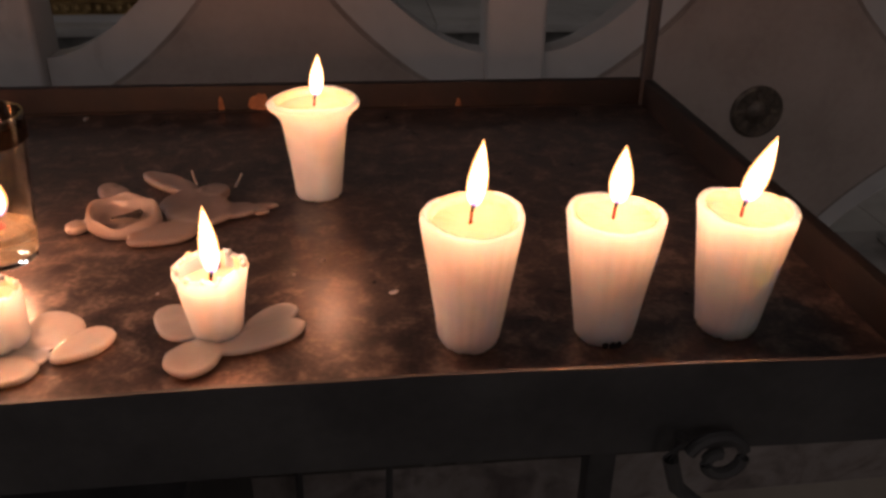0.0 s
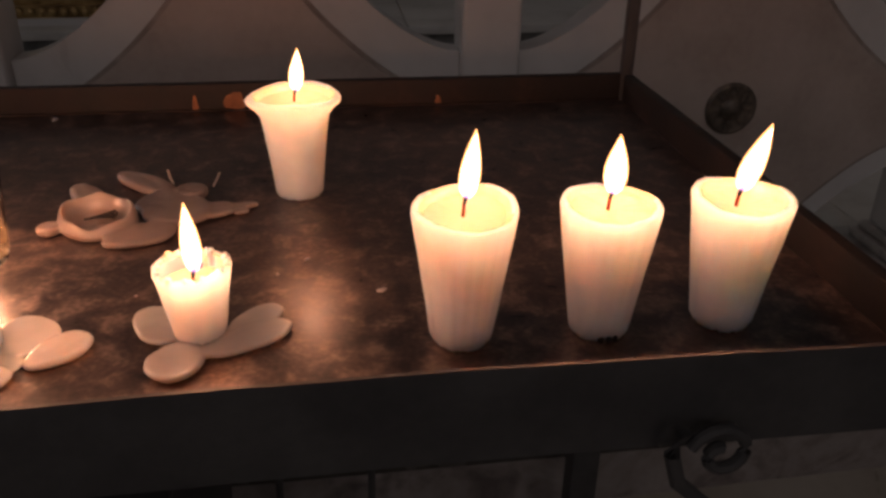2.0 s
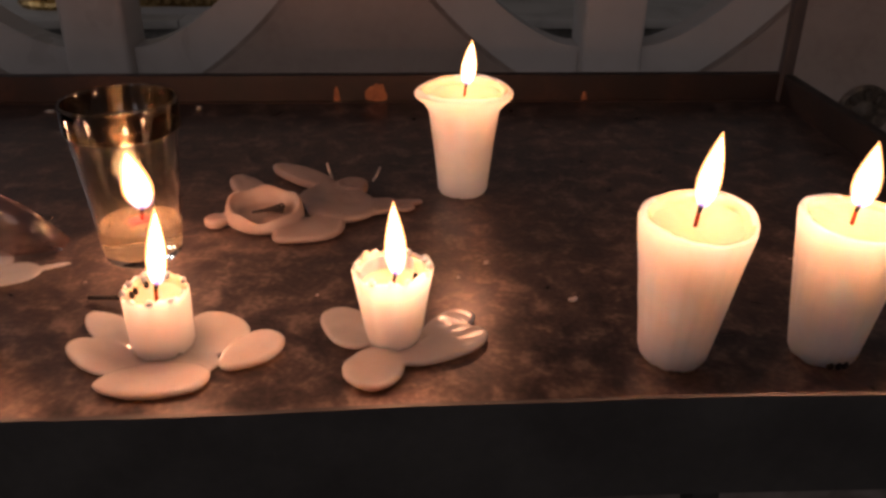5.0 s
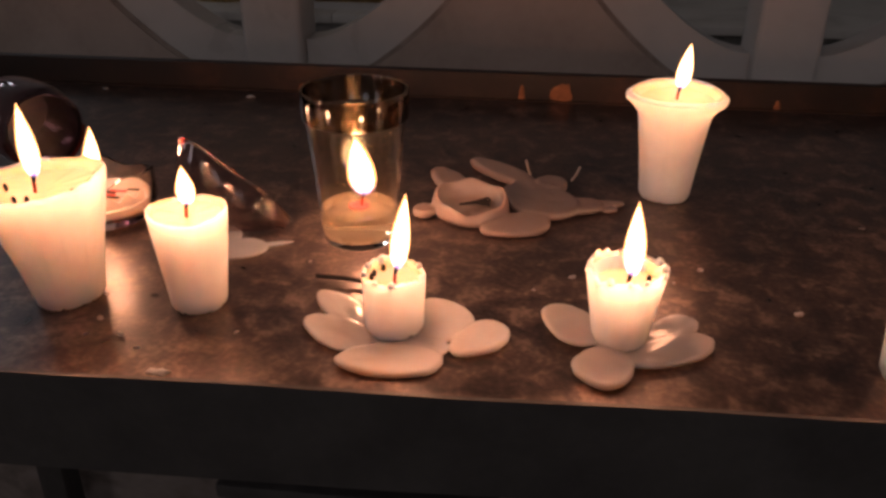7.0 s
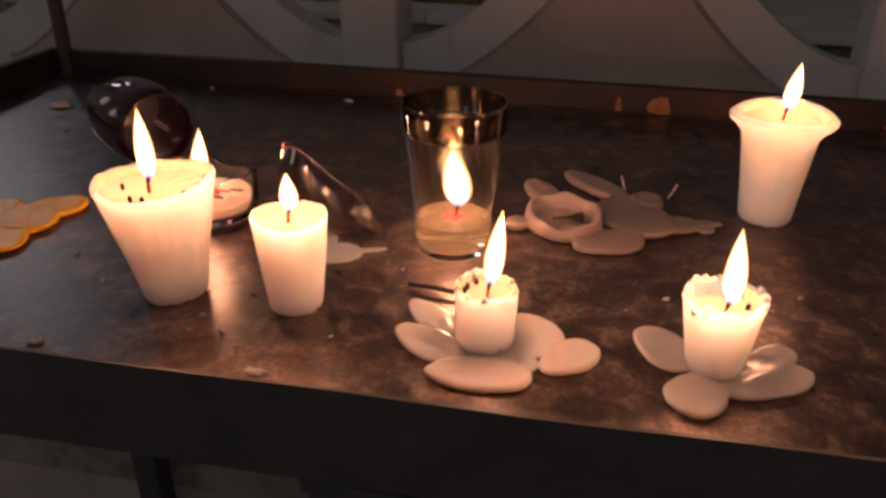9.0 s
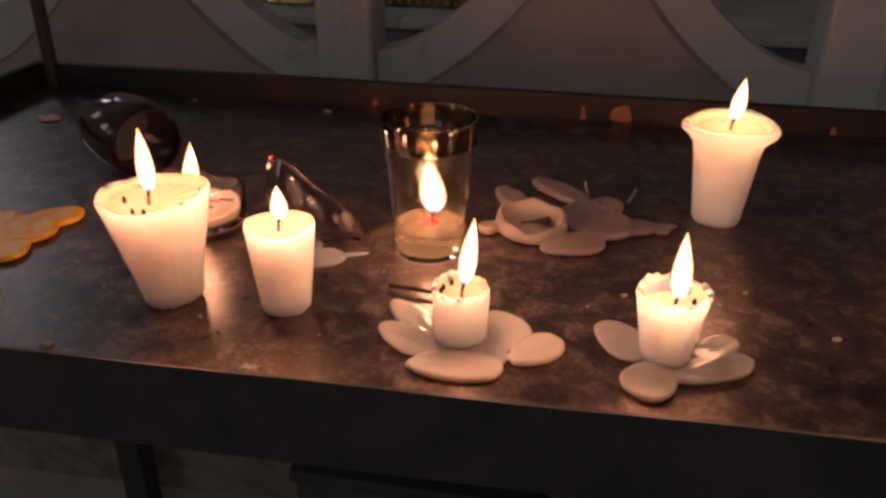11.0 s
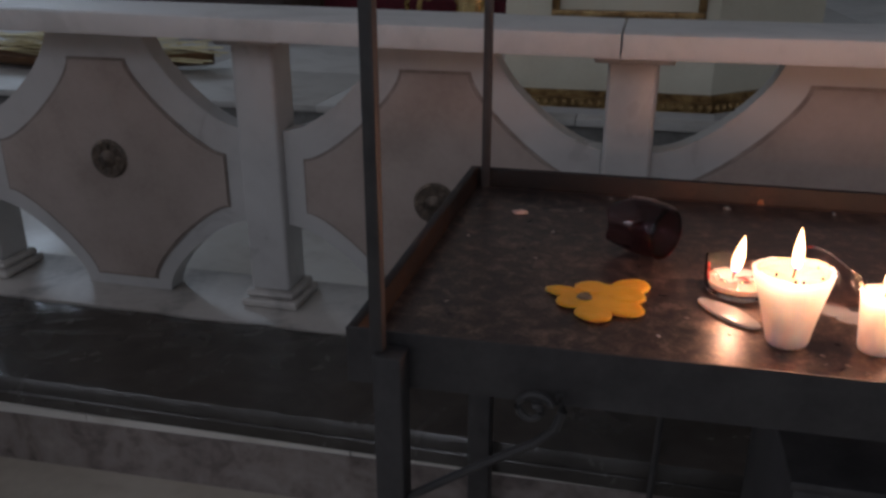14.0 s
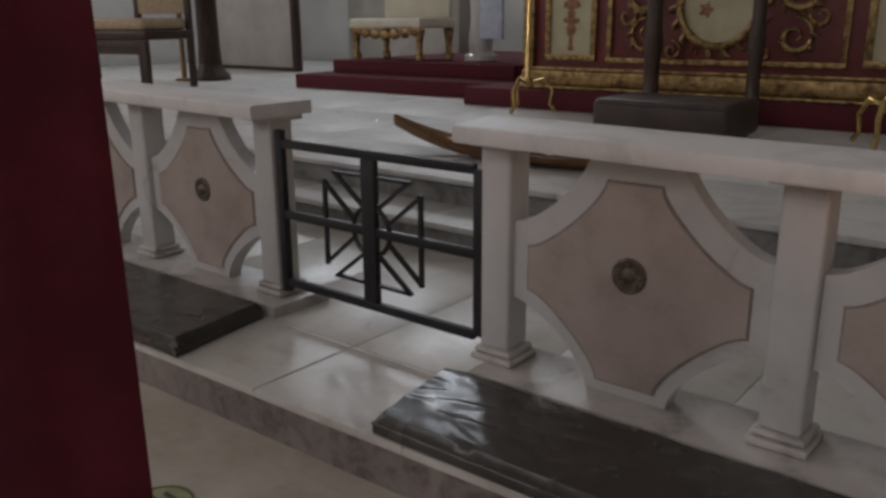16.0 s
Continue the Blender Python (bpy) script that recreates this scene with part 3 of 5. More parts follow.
RUST_RED = textured("orange_rust", [(0.3, (0.16, 0.06, 0.025)), (0.7, (0.34, 0.14, 0.06))], 90, 0.8, bump=0.0006)
candle_stand()
bx = thing("metal_box", (0, 0, 0), 0, "black metal box standing below the candle tray", "box")
part("body", box(-0.378, -0.158, 0.50, 0.80, 0.001, 0.515, 0.006), IRON, bx)
part("lid", box(-0.382, -0.154, 0.496, 0.804, 0.515, 0.53, 0.004), IRON, bx)


# ---- candles ----
def flame_mesh(h, r, lean, seg=14, rings=16):
    """A drop of flame, h high, leaning by lean = (dx, dy) at its tip."""
    bm = bmesh.new()
    prof = []
    for i in range(rings + 1):
        f = i / rings
        prof.append((r * 0.9 * max(0.03, math.sin(math.pi * f ** 0.72) ** 0.85 * (1.04 - 0.16 * f)), f))
    rows = []
    for rr, f in prof:
        s = f ** 1.25
        rows.append([bm.verts.new((lean[0] * s + rr * math.cos(2 * math.pi * k / seg), lean[1] * s + rr * math.sin(2 * math.pi * k / seg), f * h)) for k in range(seg)])
    for lo, hi in zip(rows, rows[1:]):
        for k in range(seg):
            j = (k + 1) % seg
            bm.faces.new((lo[k], lo[j], hi[j], hi[k]))
    bm.faces.new(rows[0][::-1])
    bm.faces.new(rows[-1])
    return bm


def flame_light(parent, at, watts, soft=0.008):
    data = bpy.data.lights.new("flame_light", "POINT")
    data.energy, data.color, data.shadow_soft_size = watts, (1.0, 0.45, 0.245), soft
    ob = new("flame_light", data)
    ob.parent = parent
    ob.location = at
    return ob


def burning_wick(parent, at, h, r, lean, watts, bend=0.003, wick_h=0.014, up=0.9, soft=0.008):
    x, y, z = at
    w = part("wick", tube([(x + bend * 0.2, y, z + wick_h * 0.45), (x + bend * 0.5, y, z + wick_h * 0.75), (x + bend, y, z + wick_h)], 0.0011, 6, taper=(0.9, 1.25, 0.8)), CHAR, parent, "charred black wick")
    part("wick_foot", tube([(x, y, z - 0.002), (x + bend * 0.2, y, z + wick_h * 0.46)], 0.0010, 6), EMBER, w, "reddish foot of the wick")
    f = part("flame", flame_mesh(h, r, lean), FLAME_GAS, parent, "bright yellow candle flame")
    f.location = (x + bend * 0.7, y, z + wick_h * 0.62)
    g = part("flame_edge", flame_mesh(h * 1.10, r * 1.25, lean), FLAME_MANTLE, f, "faint orange edge of the flame")
    g.location = (0, 0, -h * 0.02)
    flame_light(parent, (x + bend * 0.7 + lean[0] * up * 0.7, y + lean[1] * up * 0.7, z + wick_h * 0.62 + h * up), watts, soft)
    return w


def foot_char(parent, r0, angles):
    """Sooty chips where the candle stood in old burnt wax."""
    for k, a in enumerate(angles):
        bm = bmesh.new()
        bmesh.ops.create_icosphere(bm, subdivisions=2, radius=1)
        for v in bm.verts:
            q = 1 + 0.4 * noise.noise(v.co * 2 + Vector((k * 3.0, 0, 0)))
            v.co = (r0 * math.cos(a) + v.co.x * 0.0022 * q, r0 * math.sin(a) + v.co.y * 0.0014 * q, 0.0030 + v.co.z * 0.0022 * q)
        part("soot_chip", bm, CHAR, parent)


def wax_cup(r0, r1, h, rim, depth, ribs=0, jag=0.0, lip=0.0, seed=1, seg=72, oval=0.0, belly=0.0):
    """A cup-shaped candle: r0 at the foot, r1 at the mouth, with a hollow melted pool."""
    prof = [(r0 * 0.5, 0.0), (r0 * 0.92, 0.0), (r0, 0.003)]
    for i in range(1, 13):
        f = i / 12
        prof.append((r0 + (r1 - r0) * (f ** (1 + belly)), 0.003 + (h - 0.006) * f))
    if lip:
        prof[-2] = (r1 + lip * 0.35, prof[-2][1])
        prof[-1] = (r1 + lip, h - 0.005)
        prof += [(r1 + lip * 1.08, h - 0.002), (r1 + lip * 0.8, h)]
        r1 = r1 + lip * 0.8
    prof += [(r1 - rim * 0.12, h - 0.0006), (r1 - rim * 0.35, h), (r1 - rim * 0.75, h - 0.0010), (r1 - rim, h - depth * 0.35), (r1 - rim * 1.25, h - depth * 0.9), (r1 * 0.55, h - depth), (r1 * 0.2, h - depth - 0.001)]
    rnd = random.Random(seed)
    ph = [rnd.uniform(0, 6.28) for _ in range(4)]

    def wob(a, r, z):
        up = max(0.0, (z - h * 0.75) / (h * 0.25))
        rr = r * (1 + oval * math.cos(2 * a + ph[0]) * z / h + 0.012 * math.sin(3 * a + ph[1]) + 0.012 * noise.noise(Vector((math.cos(a) * 2, math.sin(a) * 2, z * 60 + seed))) + 0.010 * noise.noise(Vector((math.cos(a) * 7, math.sin(a) * 7, z * 14 + seed * 3))) + 0.016 * up * noise.noise(Vector((math.cos(a) * 4, math.sin(a) * 4, z * 200 + seed * 5))))
        if ribs:
            rr *= 1 + 0.012 * math.cos(ribs * a) * (1 - 0.6 * up)
        zz = z
        if jag and z > h - depth * 0.3:
            zz = z - jag * (0.5 + 0.5 * math.sin(11 * a + ph[2]) * math.sin(5 * a + ph[3])) - jag * 0.4 * (0.5 + 0.5 * math.sin(23 * a))
        zz += up * (0.0012 * math.sin(2 * a + ph[2]) + 0.0008 * noise.noise(Vector((math.cos(a) * 3.5, math.sin(a) * 3.5, seed * 2.3))))
        if r > r0 * 0.8 and z < 0.004:
            zz += max(0.0, 0.0022 * noise.noise(Vector((math.cos(a) * 5, math.sin(a) * 5, seed * 1.7))))
        return rr, zz

    return lathe(prof, seg, wob)


def petal_mesh(a, b, w, h=0.004, seed=0):
    """A flat tongue of set wax from a to b, w wide, with a rounded, slightly raised edge."""
    a, b = Vector((*a, 0)), Vector((*b, 0))
    d, mid = b - a, (a + b) / 2
    half = max(d.length / 2, w * 0.45)
    ang = math.atan2(d.y, d.x)
    seg = 32
    prof = [(0.94, 0.0), (1.0, 0.32), (0.99, 0.60), (0.955, 0.84), (0.89, 0.97), (0.76, 1.0), (0.55, 0.98), (0.30, 0.95), (0.06, 0.94)]
    h *= 0.56

    def wob(t, r, z):
        return r, z

    bm = lathe(prof, seg, wob)
    for v in bm.verts:
        x, y, z = v.co
        k = 1 + 0.11 * noise.noise(Vector((x * 1.1 + seed * 1.7, y * 1.1, seed * 0.7))) + 0.03 * noise.noise(Vector((x * 4, y * 4 + seed, 0)))
        px, py = x * half * k, y * w / 2 * k * (1 + 0.16 * x)
        zz = z * h * (1 + 0.15 * noise.noise(Vector((x * 2, y * 2, seed))))
        v.co = mid.x + px * math.cos(ang) - py * math.sin(ang), mid.y + px * math.sin(ang) + py * math.cos(ang), zz
    return bm


def blended(parts, grow=1.2):
    """Several tongues of wax run together into one soft-edged puddle."""
    bm = bmesh.new()
    for piece in parts:
        me = bpy.data.meshes.new("piece")
        bmesh.ops.recalc_face_normals(piece, faces=piece.faces[:])
        piece.to_mesh(me)
        piece.free()
        bm.from_mesh(me)
        bpy.data.meshes.remove(me)
    for v in bm.verts:
        v.co.z *= grow
    return bm


def soften(ob, voxel=0.0008, rounds=2):
    m = ob.modifiers.new("run_together", "REMESH")
    m.mode, m.voxel_size, m.use_smooth_shade = "VOXEL", voxel, True
    k = ob.modifiers.new("soft_edges", "SMOOTH")
    k.factor, k.iterations = 0.5, rounds
    return ob


def candle(at, r0, r1, h, label, rim=0.0035, depth=0.010, ribs=0, jag=0.0, lip=0.0, seed=1, flames=((0, 0, 0.030, 0.0058, (0, 0), 1.0),), turn=0, tilt=(0, 0), petals=(), oval=0.03, belly=0.0, wick_h=0.014, lift=0.0, specks=0, beads=0, mat=None):
    x, y = at
    c = thing("candle", (x, y, TZ + 0.0012), 0, label, "candle", "burning votive candles")
    body = part("wax_body", wax_cup(r0, r1, h - lift, rim, depth, ribs, jag, lip, seed, oval=oval, belly=belly), mat or WAX, c)
    body.matrix_basis = pose(0, 0, lift, tilt[0], tilt[1], turn)
    body.data.materials.append(WAX_POOL)
    edge = r1 + lip * 0.8 - rim * 0.55
    for f in body.data.polygons:
        c0 = f.center
        if math.hypot(c0.x, c0.y) < edge and c0.z > (h - lift) - depth * 1.4 - 0.004 and f.normal.z > 0.15:
            f.material_index = 1
    for fx, fy, fh, fr, lean, power in flames:
        burning_wick(c, (fx + math.sin(radians(tilt[1])) * h, fy - math.sin(radians(tilt[0])) * h, h - depth - 0.001), fh, fr, lean, FLAME_WATTS * power, wick_h=wick_h)
    rnd = random.Random(seed + 40)
    for i in range(specks):
        a = rnd.uniform(0, 6.28)
        rr = r1 * rnd.uniform(0.55, 0.82)
        sp = bmesh.new()
        bmesh.ops.create_icosphere(sp, subdivisions=1, radius=1, matrix=Matrix.LocRotScale((rr * math.cos(a), rr * math.sin(a), h - depth * 0.75), None, (0.0016, 0.0012, 0.003)))
        part("soot_speck", sp, CHAR, c)
    for i in range(beads):
        a = 2 * math.pi * i / beads + rnd.uniform(-0.1, 0.1)
        s = rnd.uniform(0.0015, 0.0024)
        bd = bmesh.new()
        bmesh.ops.create_icosphere(bd, subdivisions=2, radius=1, matrix=Matrix.LocRotScale(((r1 - 0.0022) * math.cos(a), (r1 - 0.0022) * math.sin(a), h - 0.003 + rnd.uniform(-0.001, 0.001)), None, (s, s, s * 1.25)))
        part("rim_bead", bd, WAX, c)
    drips = [petal_mesh((a[0] - x, a[1] - y), (b[0] - x, b[1] - y), w, ph, seed * 3 + i) for i, (a, b, w, ph) in enumerate(petals)]
    if drips:
        soften(part("wax_puddle", blended(drips), WAX_OLD, c, "tongues of set wax run together"))
    return c


CUP = "white ribbed cup-shaped candle burning on the tray"
candle((0.064, 0.409), 0.0190, 0.0290, 0.091, CUP, ribs=22, seed=2, lift=0.0016, tilt=(6.5, -0.6), flames=((-0.001, 0.002, 0.037, 0.0054, (0.004, 0), 1.0),), depth=0.0055, rim=0.0055)
foot_char(candle((0.149, 0.409), 0.0183, 0.0282, 0.0865, CUP, ribs=22, seed=3, lift=0.0008, tilt=(2.5, -0.9), flames=((-0.001, 0.002, 0.033, 0.0062, (0.001, 0), 1.0),), depth=0.0045, rim=0.005), 0.0184, (-1.75, -1.52, -1.30))
candle((0.230, 0.412), 0.0192, 0.0288, 0.086, "white ribbed candle burning with a leaning flame", ribs=22, seed=4, lift=0.0008, tilt=(2.5, -0.9), flames=((-0.003, 0.002, 0.038, 0.0062, (0.011, 0), 1.0),), depth=0.007, rim=0.006)
candle((-0.038, 0.645), 0.0200, 0.0300, 0.085, "smooth white candle with a spread melted lip", lip=0.0078, seed=5, flames=((0.000, 0.003, 0.032, 0.0054, (0.003, 0), 0.9),), depth=0.006, rim=0.006, wick_h=0.013, oval=0.015, belly=0.2)
candle((-0.091, 0.427), 0.0155, 0.0222, 0.051, "short white candle with a notched rim on its wax puddle", jag=0.0035, seed=6, ribs=12, beads=12, flames=((0.000, -0.004, 0.041, 0.0054, (-0.001, 0), 1.0),), depth=0.014, rim=0.004, lift=0.002, specks=5,
       petals=(((-0.130, 0.460), (-0.105, 0.420), 0.032, 0.0048), ((-0.107, 0.399), (-0.097, 0.397), 0.038, 0.0062), ((-0.092, 0.402), (-0.037, 0.434), 0.026, 0.0050), ((-0.074, 0.430), (-0.044, 0.455), 0.022, 0.0042), ((-0.102, 0.420), (-0.076, 0.424), 0.036, 0.0024)))
candle((-0.220, 0.424), 0.0172, 0.0185, 0.040, "short burnt-down white candle in a flower of set wax", jag=0.0020, seed=7, beads=9, flames=((0.001, -0.002, 0.043, 0.0050, (0.005, 0), 1.0),), depth=0.007, rim=0.003, lift=0.002, specks=3,
       petals=(((-0.183, 0.402), (-0.156, 0.434), 0.028, 0.0062), ((-0.248, 0.386), (-0.188, 0.394), 0.030, 0.0060), ((-0.273, 0.430), (-0.230, 0.400), 0.028, 0.0048), ((-0.273, 0.460), (-0.238, 0.424), 0.023, 0.0046), ((-0.206, 0.430), (-0.186, 0.441), 0.046, 0.0046), ((-0.246, 0.410), (-0.198, 0.424), 0.052, 0.0030), ((-0.222, 0.402), (-0.188, 0.414), 0.030, 0.0030)))
candle((-0.425, 0.438), 0.0205, 0.0375, 0.080, "wide ribbed white candle with a sooty uneven rim", ribs=26, seed=8, belly=0.15, tilt=(0, -3), flames=((-0.001, -0.004, 0.041, 0.0050, (-0.001, 0), 1.3),), depth=0.008, rim=0.0055, jag=0.0014, specks=6,
       petals=(((-0.506, 0.520), (-0.450, 0.458), 0.032, 0.0056),))
candle((-0.343, 0.440), 0.0168, 0.0232, 0.063, "plain small white candle with a low flame", seed=9, flames=((-0.001, 0, 0.022, 0.0050, (-0.001, 0), 0.7),), depth=0.004, rim=0.003, wick_h=0.012, oval=0.01)


# ---- remains of melted candles ----
def melted_candle():
    m = thing("melted_candle", (-0.189, 0.590, TZ + 0.0012), 0, "collapsed pale wax candle with a hollow cup and burnt wicks", "wax")
    cup = lathe([(0.010, 0.0), (0.034, 0.0), (0.0350, 0.004), (0.0340, 0.009), (0.0322, 0.0130), (0.0306, 0.0145), (0.0290, 0.0138), (0.0272, 0.0095), (0.0225, 0.0060), (0.014, 0.0046), (0.004, 0.0044)], 56,
                lambda a, r, z: (r * 0.78 * (1 + 0.10 * math.cos(2 * a + 0.6) + 0.05 * math.sin(3 * a)), z * (0.92 + 0.30 * math.sin(a) * min(1, z / 0.008)) + 0.0012 * math.sin(5 * a) * z / 0.015))

    lobes = (((-0.040, -0.008), (-0.030, -0.004), 0.018, 0.010), ((-0.036, 0.078), (-0.010, 0.040), 0.024, 0.011), ((-0.010, 0.106), (0.048, 0.056), 0.024, 0.010),
             ((0.056, 0.055), (0.066, 0.058), 0.030, 0.011), ((0.010, -0.034), (0.060, -0.008), 0.036, 0.008), ((0.030, 0.008), (0.080, 0.030), 0.052, 0.010), ((0.062, 0.014), (0.100, 0.026), 0.026, 0.007), ((0.085, 0.024), (0.118, 0.030), 0.010, 0.005), ((0.100, 0.014), (0.112, 0.020), 0.008, 0.005), ((0.020, 0.030), (0.066, 0.040), 0.050, 0.010))
    drips = [petal_mesh(a, b, w, h, 50 + i) for i, (a, b, w, h) in enumerate(lobes)]
    soften(part("wax_cup", blended([cup, *drips], 1.15), WAX_MELT, m, "hollow cup of set wax in a spilled puddle"), 0.0010, 6)
    for k in range(4):
        part("wick", tube([(-0.008 + 0.004 * k, -0.004 + 0.002 * k, 0.009), (0.004 + 0.003 * k, -0.008 + 0.004 * k, 0.012), (0.015, -0.006 + 0.003 * k, 0.010)], 0.0011, 5), CHAR, m, "burnt black wick")
    for x, y, dx in ((0.044, 0.075, -0.004), (0.078, 0.066, 0.006)):
        part("stem", tube([(x, y, 0.004), (x + dx * 0.5, y, 0.009), (x + dx, y + 0.004, 0.015)], 0.0011, 5), WAX_MELT, m)


melted_candle()


SOOTY_WAX = textured("sooty_wax", [(0.3, (0.10, 0.08, 0.06)), (0.7, (0.26, 0.20, 0.13))], 90, 0.5, bump=0.0005)


def yellow_wax():
    m = thing("yellow_wax_puddle", (-0.615, 0.49, TZ + 0.0012), 0, "flat flower-shaped puddle of yellow wax", "wax")
    lobes = (((-0.062, 0.018), (-0.022, 0.010), 0.024, 0.006), ((-0.022, 0.030), (0.000, 0.026), 0.040, 0.007), ((0.012, 0.026), (0.054, 0.058), 0.036, 0.007),
                                      ((-0.020, -0.042), (0.012, -0.030), 0.044, 0.006), ((0.016, -0.028), (0.040, -0.004), 0.046, 0.006), ((-0.034, 0.000), (0.036, 0.012), 0.072, 0.006), ((0.010, 0.006), (0.048, 0.028), 0.046, 0.007), ((-0.040, -0.022), (-0.022, -0.002), 0.034, 0.006))
    soften(part("wax_drip", blended([petal_mesh(a, b, w, h, 80 + i) for i, (a, b, w, h) in enumerate(lobes)]), WAX_YELLOW, m))
    part("burnt_patch", petal_mesh((-0.024, -0.004), (-0.008, 0.000), 0.018, 0.0118, 91), SOOTY_WAX, m, "greyish sooty patch")


yellow_wax()


# ---- glassware ----
def tumbler():
    g = thing("glass_tumbler", (-0.264, 0.542, TZ + 0.0012), 0, "clear drinking glass holding oil and a burning wick", "glass")
    R0, R1, H, t = 0.0255, 0.0355, 0.108, 0.0018
    prof = [(R0 * 0.6, 0.0), (R0 * 0.95, 0.0), (R0, 0.002)]
    prof += [(R0 + (R1 - R0) * f, H * f) for f in (0.1, 0.25, 0.4, 0.55, 0.7, 0.8)] + [(R1 - 0.0016, H * 0.815), (R1 - t - 0.0014, H * 0.815)]
    prof += [(R0 + (R1 - R0) * f - t, H * f) for f in (0.7, 0.5, 0.3, 0.15)] + [(R0 - t, 0.0050), (R0 * 0.5, 0.0042)]
    part("glass_wall", lathe(prof, 56), AMBER, g).visible_shadow = False
    band = [(R1 - t - 0.0012, H * 0.8165), (R1 - 0.0014, H * 0.8165), (R1 + 0.0004, H * 0.83), (R1 + 0.0006, H * 0.98), (R1, H), (R1 - t * 0.6, H), (R1 - t, H * 0.98), (R1 - t, H * 0.83), (R1 - t - 0.0012, H * 0.8165)]
    part("rim_band", lathe(band, 56, cap=False), SMOKED, g, "smoky brown band round the mouth").visible_shadow = False
    oil = lathe([(R0 * 0.5, 0.0046), (R0 - t + 0.0003, 0.0054), (R0 + (R1 - R0) * 0.22 - t + 0.0004, 0.0240), (R0 * 0.3, 0.0240)], 48)
    part("oil", oil, WATER, g, "pale oil in the bottom").visible_shadow = False
    part("float", lathe([(0.002, 0.0235), (0.007, 0.0238), (0.007, 0.0246), (0.002, 0.0248)], 24), RED_INK, g, "small red wick float")
    burning_wick(g, (0.002, 0.0, 0.026), 0.040, 0.0092, (-0.005, 0), FLAME_WATTS * 0.9, wick_h=0.010, up=0.42, soft=0.004)


tumbler()


def broken_holder():
    """A dark red glass cup lying on its side."""
    R, L, t = 0.035, 0.062, 0.002
    prof = [(R * 0.5, 0.0), (R * 0.86, 0.0), (R * 0.95, 0.004)]
    prof += [(R * (0.95 + 0.08 * math.sin(math.pi * f)), 0.004 + L * f) for f in (0.15, 0.3, 0.5, 0.7, 0.85, 1.0)]
    prof += [(R * (0.95 + 0.08 * math.sin(math.pi * f)) - t, 0.004 + L * f) for f in (1.0, 0.85, 0.7, 0.5, 0.3, 0.15)] + [(R * 0.86 - t, 0.006), (R * 0.4, 0.006)]
    ob = thing("glass_candle_holder", (0, 0, 0), 0, "dark red glass candle holder lying tipped over", "candle holder")
    part("cup", lathe(prof, 48, lambda a, r, z: (r, z + (0.012 * math.sin(3 * a) * math.sin(a) if z > L * 0.95 else 0))), DARK_GLASS, ob)
    arc = [(R * 0.93 * math.cos(radians(a)), R * 0.93 * math.sin(radians(a)), 0.003) for a in range(-175, 0, 8)]
    part("red_edge", tube(arc, 0.0022, 6), RED_GLASS, ob, "red edge of the glass")
    ob.matrix_basis = pose(-0.542, 0.627, TZ + 0.0385, 90, 0, 235)


RED_GLASS = glass("red_glass", (0.75, 0.10, 0.06), 0.15)
broken_holder()


def broken_jar():
    """The bottom of a broken jar with a stub of wax still burning in it."""
    d = thing("broken_jar", (-0.462, 0.557, TZ + 0.0015), 0, "broken clear jar bottom with a torn label and burning wick", "broken glass")
    wall = [(0.020, 0.0), (0.034, 0.0), (0.037, 0.003), (0.0385, 0.012), (0.039, 0.024), (0.039, 0.031), (0.0372, 0.031), (0.0368, 0.024), (0.036, 0.012), (0.034, 0.006), (0.010, 0.005)]
    g = part("glass_wall", lathe(wall, 56, lambda a, r, z: (r, z * (1 + (0.22 * math.sin(2 * a + 2.2) + 0.06 * math.sin(7 * a)) * (z > 0.02)))), CLEAR, d)
    g.visible_shadow = False
    part("wax_pool", lathe([(0.008, 0.0065), (0.0335, 0.0075), (0.0345, 0.014), (0.030, 0.0150), (0.012, 0.0142), (0.003, 0.0140)], 40), WAX_OLD, d, "pale set wax in the jar")
    for a0, a1, mat, label in ((150, 205, RED_INK, "red torn label"), (208, 262, LABEL_PAPER, "pale torn label"), (300, 350, LABEL_PAPER, "pale torn label")):
        bm = bmesh.new()
        lo, hi = [], []
        for k in range(13):
            a = radians(a0 + (a1 - a0) * k / 12)
            top = 0.023 + 0.003 * math.sin(k * 1.3)
            lo.append(bm.verts.new((0.0355 * math.cos(a), 0.0355 * math.sin(a), 0.0155)))
            hi.append(bm.verts.new((0.0362 * math.cos(a), 0.0362 * math.sin(a), top)))
        for k in range(12):
            bm.faces.new((lo[k], lo[k + 1], hi[k + 1], hi[k]))
        bmesh.ops.solidify(bm, geom=bm.faces[:], thickness=0.0003)
        part("label_scrap", bm, mat, d, label)
    rnd = random.Random(4)
    for k in range(7):
        x, y = 0.010 + rnd.uniform(-0.008, 0.012), -0.014 + 0.004 * k
        part("print_bar", box(x - 0.006, x + 0.006, y - 0.0008, y + 0.0008, 0.0146, 0.0154), RED_INK if k % 2 else CHAR, d)
    burning_wick(d, (-0.007, -0.001, 0.0140), 0.043, 0.0062, (0.005, 0), FLAME_WATTS * 0.8, wick_h=0.012)


LABEL_PAPER = textured("label_paper", [(0.3, (0.66, 0.55, 0.50)), (0.7, (0.80, 0.70, 0.64))], 40, 0.7)
broken_jar()


